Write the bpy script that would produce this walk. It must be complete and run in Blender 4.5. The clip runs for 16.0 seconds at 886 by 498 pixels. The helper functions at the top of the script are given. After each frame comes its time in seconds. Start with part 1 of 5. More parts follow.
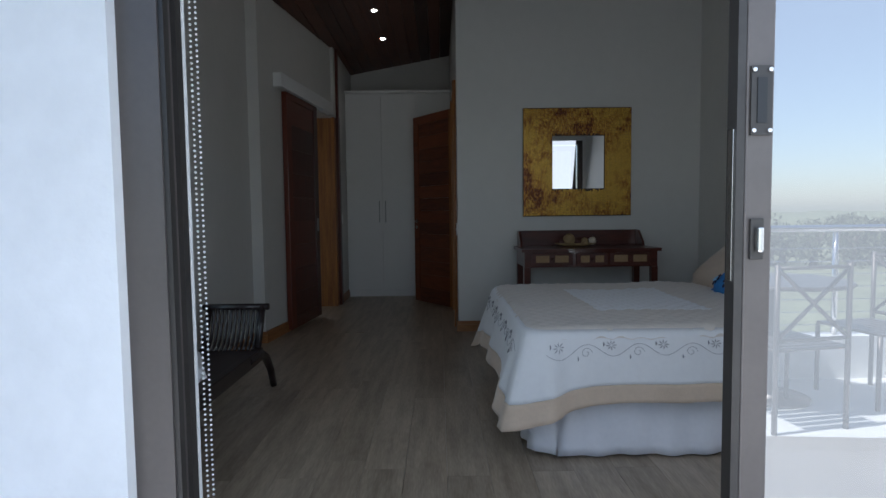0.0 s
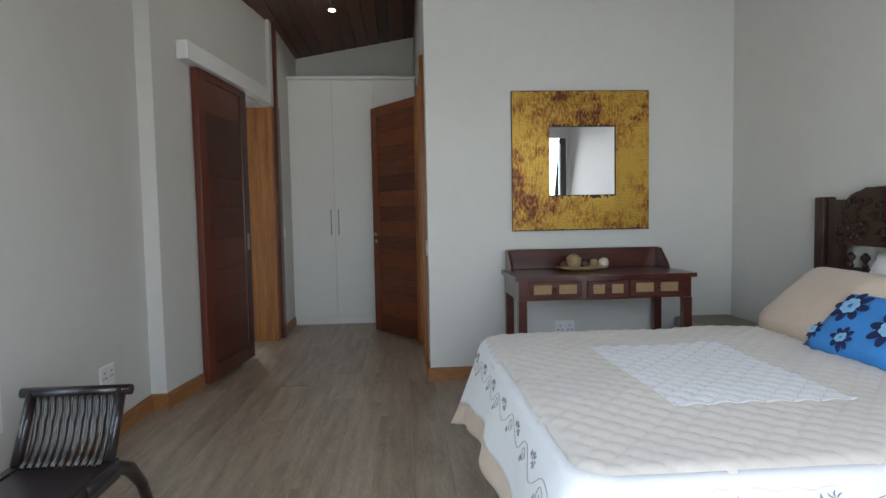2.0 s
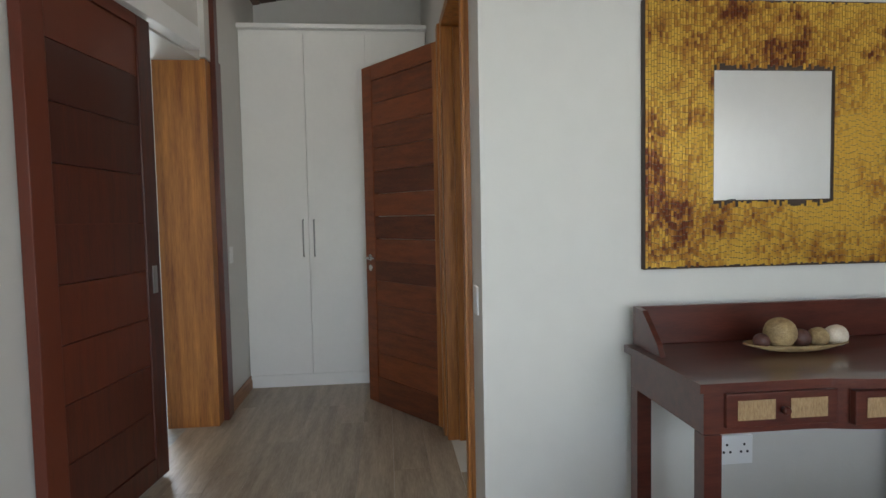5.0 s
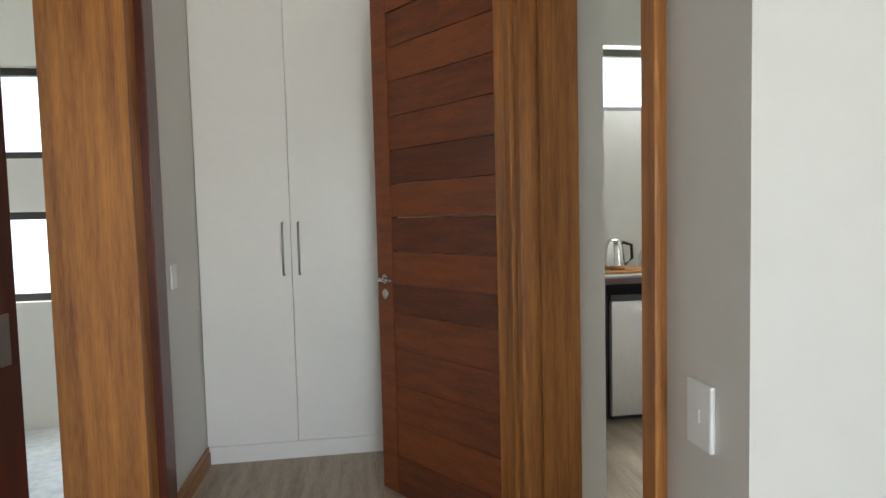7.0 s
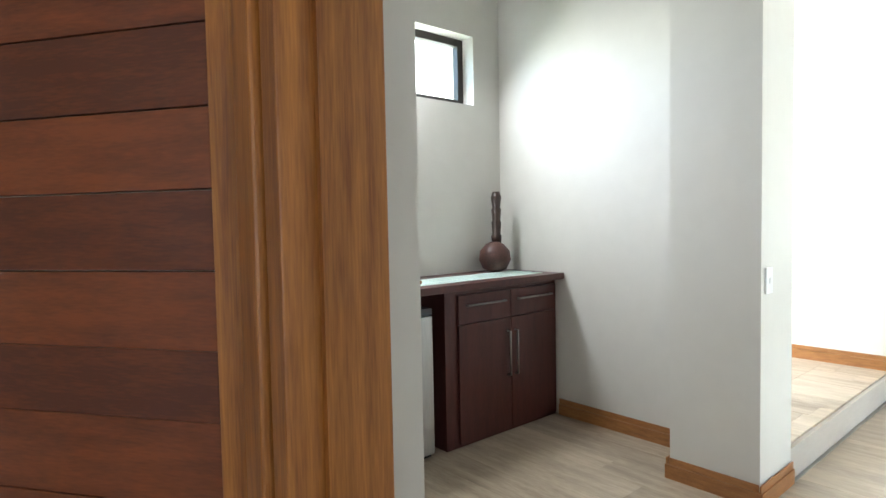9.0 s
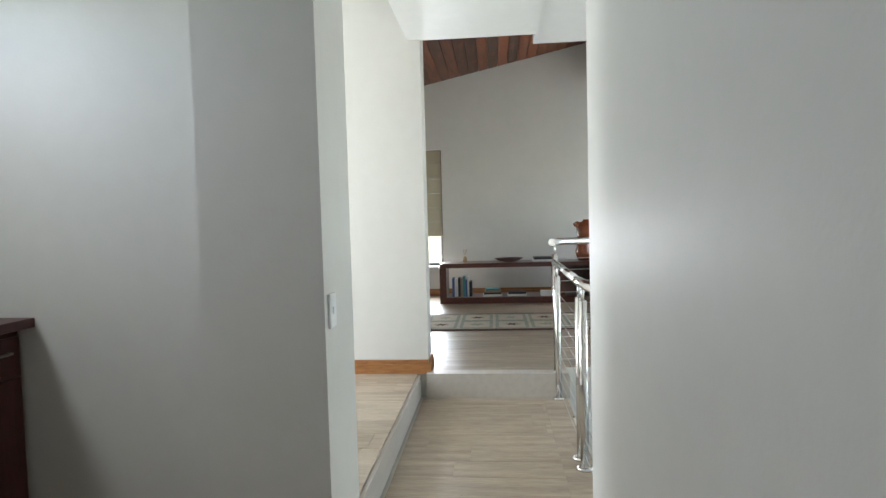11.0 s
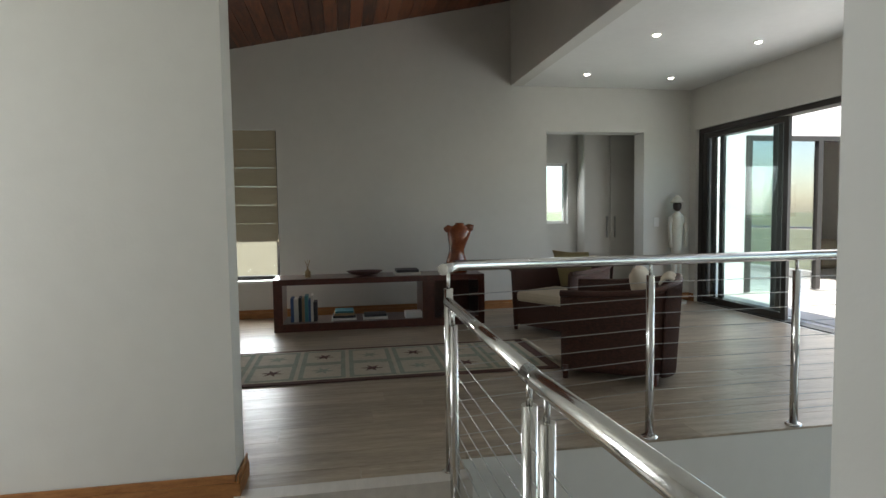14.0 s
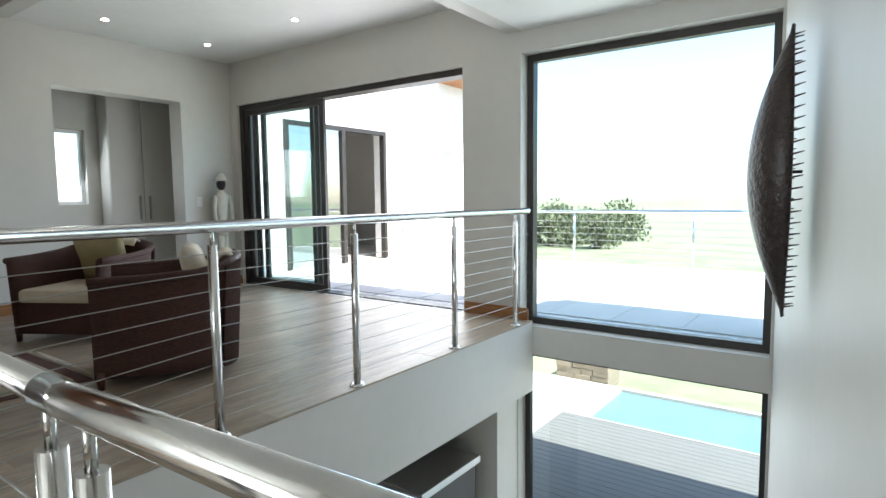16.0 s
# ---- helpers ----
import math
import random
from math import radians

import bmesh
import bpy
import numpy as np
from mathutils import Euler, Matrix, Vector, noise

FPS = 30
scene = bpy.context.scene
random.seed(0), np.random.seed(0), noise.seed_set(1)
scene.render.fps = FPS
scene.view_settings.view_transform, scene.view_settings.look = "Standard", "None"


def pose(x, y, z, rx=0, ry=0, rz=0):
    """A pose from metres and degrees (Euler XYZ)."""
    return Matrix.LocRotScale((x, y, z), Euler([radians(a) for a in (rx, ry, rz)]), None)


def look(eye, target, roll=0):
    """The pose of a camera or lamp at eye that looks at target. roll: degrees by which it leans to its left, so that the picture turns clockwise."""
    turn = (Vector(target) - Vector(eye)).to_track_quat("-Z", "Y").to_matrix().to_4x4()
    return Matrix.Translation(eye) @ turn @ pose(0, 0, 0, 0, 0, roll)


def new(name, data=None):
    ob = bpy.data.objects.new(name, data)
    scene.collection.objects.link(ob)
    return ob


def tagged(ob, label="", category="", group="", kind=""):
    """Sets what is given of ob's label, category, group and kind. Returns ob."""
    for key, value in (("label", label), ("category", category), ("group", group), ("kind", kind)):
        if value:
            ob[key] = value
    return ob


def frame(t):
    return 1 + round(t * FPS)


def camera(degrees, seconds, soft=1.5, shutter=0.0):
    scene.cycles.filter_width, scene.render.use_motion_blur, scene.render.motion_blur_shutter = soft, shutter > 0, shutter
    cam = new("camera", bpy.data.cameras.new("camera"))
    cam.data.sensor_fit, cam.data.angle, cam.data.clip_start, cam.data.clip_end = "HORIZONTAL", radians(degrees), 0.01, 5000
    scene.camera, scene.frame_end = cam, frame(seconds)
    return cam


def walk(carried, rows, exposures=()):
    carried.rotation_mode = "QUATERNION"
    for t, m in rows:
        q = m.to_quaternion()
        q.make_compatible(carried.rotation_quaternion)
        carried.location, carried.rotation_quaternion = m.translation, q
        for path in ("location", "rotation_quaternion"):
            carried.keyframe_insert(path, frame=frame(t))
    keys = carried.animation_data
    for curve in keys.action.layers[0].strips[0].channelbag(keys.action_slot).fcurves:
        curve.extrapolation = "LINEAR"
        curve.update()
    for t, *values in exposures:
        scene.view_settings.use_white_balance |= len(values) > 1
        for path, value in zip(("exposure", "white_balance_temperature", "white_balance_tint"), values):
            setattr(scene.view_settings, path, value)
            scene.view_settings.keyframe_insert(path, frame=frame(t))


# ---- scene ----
cam = camera(75.4, 16.0)
PATH = [
    (0, (-0.183, 0.225, 1.156), (-0.17, 2.221, 1.033), -0.7),
    (0.5, (-0.158, 0.571, 1.176), (-0.121, 2.567, 1.05), -0.8),
    (1, (-0.185, 0.901, 1.203), (-0.104, 2.896, 1.089), -0.9),
    (1.5, (-0.188, 1.217, 1.207), (-0.059, 3.209, 1.096), -1.0),
    (2, (-0.18, 1.539, 1.243), (-0.044, 3.531, 1.128), -1.1),
    (2.5, (-0.224, 1.864, 1.293), (-0.071, 3.855, 1.182), -1.1),
    (3, (-0.254, 2.173, 1.297), (-0.079, 4.162, 1.19), -1.1),
    (3.5, (-0.272, 2.5, 1.297), (-0.083, 4.488, 1.199), -1.0),
    (4, (-0.311, 2.857, 1.31), (-0.113, 4.845, 1.207), -1.2),
    (4.5, (-0.336, 3.242, 1.299), (-0.136, 5.229, 1.198), -1.1),
    (4.7, (-0.344, 3.402, 1.324), (-0.147, 5.39, 1.218), -1.1),
    (7, (-0.579, 5.012, 1.356), (-0.3, 6.99, 1.241), -1.4),
    (7.5, (-0.608, 5.322, 1.336), (-0.25, 7.287, 1.228), -1.0),
    (8, (-0.637, 5.595, 1.326), (-0.053, 7.506, 1.218), -1.2),
    (8.5, (-0.576, 5.859, 1.314), (0.41, 7.596, 1.201), -0.9),
    (9, (-0.433, 6.092, 1.281), (0.865, 7.611, 1.189), -1.1),
    (9.5, (-0.277, 6.25, 1.261), (1.352, 7.406, 1.182), -0.6),
    (10, (-0.104, 6.366, 1.271), (1.765, 7.072, 1.185), -1.1),
    (12.3, (1.128, 6.644, 1.402), (3.124, 6.638, 1.272), -0.9),
    (12.5, (1.23, 6.656, 1.427), (3.225, 6.624, 1.288), -0.7),
    (13, (1.53, 6.644, 1.405), (3.522, 6.515, 1.274), -0.8),
    (13.5, (1.817, 6.591, 1.386), (3.803, 6.393, 1.26), -0.9),
    (14, (2.055, 6.549, 1.37), (4.022, 6.204, 1.247), -0.8),
    (14.5, (2.198, 6.505, 1.352), (4.087, 5.858, 1.226), -0.7),
    (15, (2.34, 6.442, 1.331), (4.09, 5.482, 1.202), -0.7),
    (15.5, (2.422, 6.396, 1.287), (3.967, 5.135, 1.133), -0.7),
    (16, (2.523, 6.397, 1.224), (3.692, 4.783, 1.05), -0.6),
]
walk(cam, [(t, look(eye, target, roll)) for t, eye, target, roll in PATH], [(0.0, 0.42, 5800, 10), (0.5, 1.2, 5900, 10), (1.0, 1.85, 6050, 10), (1.5, 2.2, 6150, 10), (2.5, 2.55, 6300, 10), (3.5, 2.85, 6400, 10), (4.7, 2.8, 6400, 10), (7.0, 3.35, 6600, 10), (8.0, 3.8, 6500, 10), (9.0, 3.75, 6400, 10), (10.0, 3.35, 6200, 10), (12.5, 1.8, 6500, 10), (13.5, 1.7, 6550, 10), (14.5, 1.1, 6700, 10), (15.2, 1.38, 6500, 10), (16.0, 1.9, 6300, 10)])

# exposure and light
world = bpy.data.worlds.new("sky")
scene.world = world
world.use_nodes = True
wn = world.node_tree.nodes
sky = wn.new("ShaderNodeTexSky")
sky.sky_type, sky.sun_disc = "NISHITA", False
sky.sun_elevation, sky.sun_rotation = radians(62), radians(285)
world.node_tree.links.new(sky.outputs[0], wn["Background"].inputs[0])
wn["Background"].inputs[1].default_value = 0.15
sun = new("sun", bpy.data.lights.new("sun", "SUN"))
sun.data.energy, sun.data.angle, sun.data.color = 4.5, radians(0.5), (1.0, 0.95, 0.88)
sun.matrix_world = look((-5, 1.2, 10), (0, 0.0, 0))


def window_light(name, eye, target, w, h, power):
    ob = new(name, bpy.data.lights.new(name, "AREA"))
    ob.data.shape, ob.data.size, ob.data.size_y, ob.data.energy = "RECTANGLE", w, h, power
    ob.data.color = (0.93, 0.97, 1.0)
    ob.matrix_world = look(eye, target)
    return ob


window_light("daylight_bedroom_door", (0.78, 1.22, 1.4), (0.6, 3.5, 0.2), 2.7, 2.1, 13)
window_light("daylight_bedroom_window", (-2.0, 2.7, 1.35), (0, 2.7, 1.2), 1.9, 1.9, 5)
window_light("daylight_kitchenette", (1.45, 9.0, 2.31), (1.3, 7.6, 0.5), 0.9, 0.42, 4.2)
window_light("daylight_corridor", (3.7, 9.9, 1.6), (3.7, 7, 1.2), 1.4, 1.8, 18)
window_light("daylight_stair_window", (3.88, 1.85, 1.27), (3.88, 5, 0.9), 1.8, 2.2, 4)
window_light("daylight_terrace_door", (6.4, 1.85, 1.3), (6.4, 5, 0.9), 1.9, 2.2, 9)
window_light("daylight_lower_window", (3.88, 1.85, -1.4), (3.88, 5, -1.6), 1.8, 2.2, 4)
window_light("daylight_bathroom", (-2.8, 9.05, 1.8), (-2.8, 7, 1.2), 0.7, 1.4, 5)
window_light("daylight_niche", (9.95, 3.55, 1.65), (9, 3.4, 1.2), 0.5, 0.8, 1.2)
window_light("daylight_blind_gap", (9.1, 7.57, 0.9), (7, 7.3, 0.3), 0.5, 0.45, 8)

# materials


def mat(name, col, rough=0.6, metal=0.0, var=0.08, scale=6.0, bump=0.0, bscale=40.0, stretch=(1, 1, 1), dark=None, obj=0.0, isl=0.0, coat=0.0, sheen=0.0, spec=None):
    m = bpy.data.materials.new(name)
    m.use_nodes = True
    nt = m.node_tree
    n, l = nt.nodes, nt.links
    b = n["Principled BSDF"]
    b.inputs["Roughness"].default_value, b.inputs["Metallic"].default_value = rough, metal
    b.inputs["Coat Weight"].default_value = coat
    b.inputs["Sheen Weight"].default_value = sheen
    if spec is not None:
        b.inputs["Specular IOR Level"].default_value = spec
    geo = n.new("ShaderNodeNewGeometry")
    mp = n.new("ShaderNodeMapping")
    mp.inputs["Scale"].default_value = stretch
    l.new(geo.outputs["Position"], mp.inputs["Vector"])
    vec = mp.outputs[0]
    info = n.new("ShaderNodeObjectInfo")
    if obj:
        off = n.new("ShaderNodeVectorMath")
        off.operation = "MULTIPLY_ADD"
        l.new(info.outputs["Random"], off.inputs[0])
        off.inputs[1].default_value = (37.0, 21.0, 13.0)
        l.new(vec, off.inputs[2])
        vec = off.outputs[0]
    n1, n2 = n.new("ShaderNodeTexNoise"), n.new("ShaderNodeTexNoise")
    for q, s, d in ((n1, scale, 4), (n2, scale * 7, 3)):
        q.inputs["Scale"].default_value, q.inputs["Detail"].default_value = s, d
        l.new(vec, q.inputs["Vector"])
    mx = n.new("ShaderNodeMath")
    mx.operation = "MULTIPLY_ADD"
    l.new(n2.outputs["Fac"], mx.inputs[0])
    mx.inputs[1].default_value = 0.4
    hf = n.new("ShaderNodeMath")
    hf.operation = "MULTIPLY"
    l.new(n1.outputs["Fac"], hf.inputs[0])
    hf.inputs[1].default_value = 0.6
    l.new(hf.outputs[0], mx.inputs[2])
    fac = mx.outputs[0]
    rnd = info.outputs["Random"] if obj else (geo.outputs["Random Per Island"] if isl else None)
    if rnd:
        ad = n.new("ShaderNodeMath")
        ad.operation = "MULTIPLY_ADD"
        l.new(rnd, ad.inputs[0])
        ad.inputs[1].default_value = obj or isl
        l.new(fac, ad.inputs[2])
        sb = n.new("ShaderNodeMath")
        sb.operation = "SUBTRACT"
        l.new(ad.outputs[0], sb.inputs[0])
        sb.inputs[1].default_value = (obj or isl) / 2
        fac = sb.outputs[0]
    ramp = n.new("ShaderNodeValToRGB")
    lo = dark or tuple(c * (1 - var) for c in col)
    hi = tuple(min(1, c * (1 + var)) for c in col) if not dark else col
    ramp.color_ramp.elements[0].position, ramp.color_ramp.elements[1].position = 0.32, 0.68
    ramp.color_ramp.elements[0].color, ramp.color_ramp.elements[1].color = (*lo, 1), (*hi, 1)
    l.new(fac, ramp.inputs[0])
    l.new(ramp.outputs[0], b.inputs["Base Color"])
    if bump:
        nb, bp = n.new("ShaderNodeTexNoise"), n.new("ShaderNodeBump")
        nb.inputs["Scale"].default_value, nb.inputs["Detail"].default_value = bscale, 3
        l.new(vec, nb.inputs["Vector"])
        bp.inputs["Strength"].default_value, bp.inputs["Distance"].default_value = bump, 0.01
        l.new(nb.outputs["Fac"], bp.inputs["Height"])
        l.new(bp.outputs[0], b.inputs["Normal"])
    return m


def glass_mat(name, col=(0.9, 0.97, 0.96), base=0.03):
    m = bpy.data.materials.new(name)
    m.use_nodes = True
    n, l = m.node_tree.nodes, m.node_tree.links
    mix, tr, gl, lw, fr = n.new("ShaderNodeMixShader"), n.new("ShaderNodeBsdfTransparent"), n.new("ShaderNodeBsdfGlossy"), n.new("ShaderNodeLayerWeight"), n.new("ShaderNodeMapRange")
    pw = n.new("ShaderNodeMath")
    pw.operation = "POWER"
    pw.inputs[1].default_value = 4.0
    lw.inputs[0].default_value = 0.5
    l.new(lw.outputs["Facing"], pw.inputs[0])
    l.new(pw.outputs[0], fr.inputs["Value"])
    fr.inputs["To Min"].default_value = base
    tr.inputs[0].default_value = (*col, 1)
    gl.inputs["Roughness"].default_value = 0.01
    l.new(fr.outputs[0], mix.inputs[0])
    l.new(tr.outputs[0], mix.inputs[1])
    l.new(gl.outputs[0], mix.inputs[2])
    l.new(mix.outputs[0], n["Material Output"].inputs[0])
    return m


def glow_mat(name, col, power):
    m = bpy.data.materials.new(name)
    m.use_nodes = True
    b = m.node_tree.nodes["Principled BSDF"]
    b.inputs["Emission Color"].default_value, b.inputs["Emission Strength"].default_value = (*col, 1), power
    return m


WALL = mat("wall_paint", (0.62, 0.605, 0.565), 0.5, var=0.03, scale=1.5, bump=0.06, bscale=60)
WHITE = mat("white_paint", (0.78, 0.78, 0.76), 0.5, var=0.03, scale=2, bump=0.04, bscale=80)
EXTW = mat("exterior_plaster", (0.78, 0.78, 0.77), 0.8, var=0.05, scale=3, bump=0.15, bscale=90)
CUPB = mat("cupboard_melamine", (0.82, 0.81, 0.78), 0.35, var=0.02, scale=4)
PLANK = mat("laminate_plank", (0.47, 0.385, 0.29), 0.36, scale=2.8, bump=0.05, bscale=30, stretch=(7, 0.8, 1), dark=(0.24, 0.19, 0.135), obj=0.13)
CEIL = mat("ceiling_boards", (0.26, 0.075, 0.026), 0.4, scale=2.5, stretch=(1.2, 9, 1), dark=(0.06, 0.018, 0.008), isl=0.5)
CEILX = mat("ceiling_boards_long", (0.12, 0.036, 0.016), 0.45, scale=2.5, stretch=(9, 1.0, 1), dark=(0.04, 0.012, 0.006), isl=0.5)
DOORW = mat("door_hardwood", (0.22, 0.056, 0.016), 0.42, scale=2.2, stretch=(2, 2, 14), dark=(0.09, 0.021, 0.008), obj=0.3, bump=0.03)
FRAMEW = mat("frame_hardwood", (0.50, 0.20, 0.042), 0.40, scale=2.2, stretch=(16, 16, 0.8), dark=(0.19, 0.062, 0.016), bump=0.03)
BARN = mat("barn_door_wood", (0.12, 0.024, 0.010), 0.38, scale=2.2, stretch=(2, 14, 1.2), dark=(0.055, 0.012, 0.007), obj=0.5, coat=0.2)
SKIRT = mat("skirting_wood", (0.40, 0.18, 0.06), 0.4, scale=3, stretch=(3, 3, 20), dark=(0.22, 0.09, 0.03))
MAHOG = mat("mahogany", (0.10, 0.026, 0.016), 0.28, scale=3, stretch=(1.2, 9, 9), dark=(0.045, 0.011, 0.008), coat=0.4)
CARVE = mat("carved_dark_wood", (0.045, 0.020, 0.013), 0.4, scale=12, dark=(0.018, 0.009, 0.007), bump=0.4, bscale=40)
EBONY = mat("ebony_wood", (0.022, 0.014, 0.014), 0.3, scale=6, dark=(0.009, 0.006, 0.007), coat=0.3)
CANE = mat("woven_cane", (0.45, 0.30, 0.15), 0.6, scale=60, stretch=(4, 1, 1), dark=(0.22, 0.13, 0.06), bump=0.5, bscale=200)
STEEL = mat("polished_steel", (0.72, 0.71, 0.69), 0.14, 1.0, var=0.05, scale=20)
BRUSH = mat("brushed_steel", (0.45, 0.45, 0.44), 0.36, 1.0, var=0.1, scale=8, stretch=(20, 20, 1))
ALU = mat("dark_aluminium", (0.055, 0.05, 0.046), 0.42, 0.5, var=0.1, scale=10)
ALUG = mat("grey_aluminium", (0.115, 0.10, 0.092), 0.4, 0.4, var=0.08, scale=10)
GLASS = glass_mat("clear_glass")
GREEN = glass_mat("greenish_glass", (0.93, 0.975, 0.97))
SUNGLASS = glass_mat("reflective_glass", (0.30, 0.32, 0.32), 0.48)
MIRROR = mat("mirror_silver", (0.9, 0.9, 0.9), 0.01, 1.0, var=0.0)
GOLD = mat("gold_mosaic", (0.74, 0.46, 0.075), 0.32, 0.5, scale=1.7, dark=(0.16, 0.04, 0.014), isl=0.13)
gold_ramp = [q for q in GOLD.node_tree.nodes if q.bl_idname == "ShaderNodeValToRGB"][0].color_ramp
gold_ramp.elements[0].position, gold_ramp.elements[1].position = 0.37, 0.55
gold_mid = gold_ramp.elements.new(0.44)
gold_mid.color = (0.46, 0.21, 0.035, 1)
GROUT = mat("mosaic_backing", (0.05, 0.03, 0.02), 0.7)
SPREAD = mat("quilt_white", (0.80, 0.80, 0.80), 0.85, var=0.03, scale=5, bump=0.12, bscale=30, sheen=0.3)
QUILTB = mat("quilt_beige", (0.68, 0.62, 0.55), 0.85, var=0.05, scale=6, bump=0.1, bscale=60, sheen=0.3)
BEIGE = mat("beige_cotton", (0.62, 0.49, 0.37), 0.85, var=0.06, scale=8, bump=0.2, bscale=180, sheen=0.3)
VALANCE = mat("white_valance", (0.76, 0.76, 0.79), 0.85, var=0.04, scale=6, bump=0.1, bscale=40)
BLUE = mat("blue_cushion_cloth", (0.06, 0.28, 0.70), 0.8, var=0.12, scale=10, bump=0.15, bscale=200)
NAVY = mat("navy_print", (0.012, 0.022, 0.10), 0.8)
THREAD = mat("grey_embroidery", (0.30, 0.29, 0.31), 0.7)
TAUPE = mat("taupe_suede", (0.27, 0.235, 0.20), 0.85, var=0.15, scale=9, bump=0.15, bscale=60)
WICKER = mat("dark_wicker", (0.12, 0.045, 0.03), 0.5, scale=40, dark=(0.032, 0.013, 0.01), bump=0.9, bscale=150, stretch=(1, 1, 2.5))
CREAM = mat("cream_cushion", (0.66, 0.59, 0.47), 0.85, var=0.05, scale=8, bump=0.1, bscale=120)
OLIVE = mat("olive_cushion", (0.34, 0.29, 0.15), 0.85, var=0.08, scale=8, bump=0.1, bscale=120)
CABW = mat("cabinet_veneer", (0.085, 0.024, 0.020), 0.35, scale=3, stretch=(9, 9, 1), dark=(0.045, 0.012, 0.011))
WINGGLASS = glass_mat("bright_reflecting_glass", (0.7, 0.8, 0.8), 0.45)
PETAL = mat("pale_blue_print", (0.30, 0.58, 0.82), 0.8, var=0.1)
VASEB = mat("black_glazed_clay", (0.014, 0.014, 0.017), 0.22, var=0.2, scale=9, coat=0.3)
VASEN = mat("raw_clay", (0.50, 0.42, 0.31), 0.75, var=0.1, scale=12, bump=0.2, bscale=80)
HATW = mat("figure_paint_white", (0.62, 0.58, 0.50), 0.5, var=0.1, scale=20)
RUNSTRIPE = mat("runner_stripe", (0.36, 0.50, 0.50), 0.8, var=0.1, scale=14)
RUNNER = mat("table_runner", (0.60, 0.72, 0.66), 0.8, var=0.08, scale=14)
PLASTIC = mat("white_plastic", (0.80, 0.80, 0.79), 0.35, var=0.01)
BLACK = mat("black_plastic", (0.012, 0.012, 0.013), 0.4)
CERAM = mat("terracotta_torso", (0.30, 0.085, 0.032), 0.22, scale=7, dark=(0.16, 0.04, 0.018), coat=0.4)
GOURD = mat("gourd_wood", (0.10, 0.04, 0.03), 0.5, scale=14, dark=(0.04, 0.016, 0.013), bump=0.2)
STRAW = mat("woven_straw", (0.40, 0.29, 0.14), 0.7, scale=30, dark=(0.18, 0.11, 0.05), bump=0.4, bscale=120)
SHELLW = mat("shell_white", (0.68, 0.62, 0.52), 0.4, scale=25, dark=(0.45, 0.36, 0.26))
RUGC = mat("rug_cream", (0.50, 0.45, 0.36), 0.95, var=0.12, scale=20, bump=0.5, bscale=250)
RUGR = mat("rug_brown", (0.11, 0.055, 0.045), 0.95, var=0.2, scale=20, bump=0.5, bscale=250)
RUGG = mat("rug_sage", (0.30, 0.33, 0.27), 0.95, var=0.15, scale=20, bump=0.5, bscale=250)
BLIND = mat("roman_blind_cloth", (0.42, 0.37, 0.27), 0.85, var=0.05, scale=10, stretch=(1, 1, 12))
STEPM = mat("pale_step", (0.48, 0.44, 0.39), 0.45, var=0.08, scale=4, stretch=(1, 6, 6))
TILE = mat("terrace_tile", (0.55, 0.53, 0.50), 0.5, var=0.06, scale=3, obj=0.15)
CONC = mat("bathroom_screed", (0.33, 0.34, 0.32), 0.35, var=0.35, scale=3)
STONE = mat("pier_stone", (0.30, 0.24, 0.18), 0.85, scale=9, dark=(0.15, 0.12, 0.09), bump=0.4, isl=0.5)
DECK = mat("deck_timber", (0.15, 0.14, 0.135), 0.7, scale=3, stretch=(1, 14, 1), dark=(0.07, 0.065, 0.06), isl=0.4)
WATER = mat("pool_water", (0.12, 0.20, 0.25), 0.06, var=0.1, scale=2, bump=0.12, bscale=5)
GRASS = mat("lawn", (0.20, 0.21, 0.12), 0.9, var=0.35, scale=0.4, bump=0.4, bscale=12)
LEAF = mat("leaves", (0.11, 0.12, 0.06), 0.7, var=0.4, scale=1.2, isl=0.4)
BARK = mat("bark", (0.10, 0.075, 0.055), 0.9, var=0.3, scale=9)
LEATH = mat("shield_hide", (0.05, 0.035, 0.03), 0.35, scale=22, dark=(0.018, 0.013, 0.012), bump=0.6, bscale=60)
ROOFT = mat("roof_tile", (0.22, 0.12, 0.08), 0.8, var=0.2, scale=5)
RED = mat("red_canvas", (0.13, 0.012, 0.018), 0.6, var=0.3, scale=8)
LAMP = glow_mat("spot_lamp", (1.0, 0.92, 0.8), 25.0)
BOOKS = [mat("book_" + k, c, 0.6, var=0.1) for k, c in (("blue", (0.05, 0.10, 0.22)), ("white", (0.62, 0.60, 0.56)), ("black", (0.02, 0.02, 0.025)), ("tan", (0.30, 0.20, 0.11)), ("teal", (0.06, 0.20, 0.22)))]

# mesh helpers


def box(bm, x0, x1, y0, y1, z0, z1, bev=0.0, m=None):
    vs = [bm.verts.new((x, y, z)) for x in (x0, x1) for y in (y0, y1) for z in (z0, z1)]
    fs = [bm.faces.new([vs[i] for i in f]) for f in ((0, 1, 3, 2), (4, 6, 7, 5), (0, 4, 5, 1), (2, 3, 7, 6), (0, 2, 6, 4), (1, 5, 7, 3))]
    if bev:
        es = list({e for f in fs for e in f.edges})
        r = bmesh.ops.bevel(bm, geom=es, offset=bev, segments=2, affect="EDGES", profile=0.5)
        vs = list({v for f in r["faces"] for v in f.verts} | {v for v in vs if v.is_valid})
    if m:
        bmesh.ops.transform(bm, matrix=m, verts=vs)
    return vs


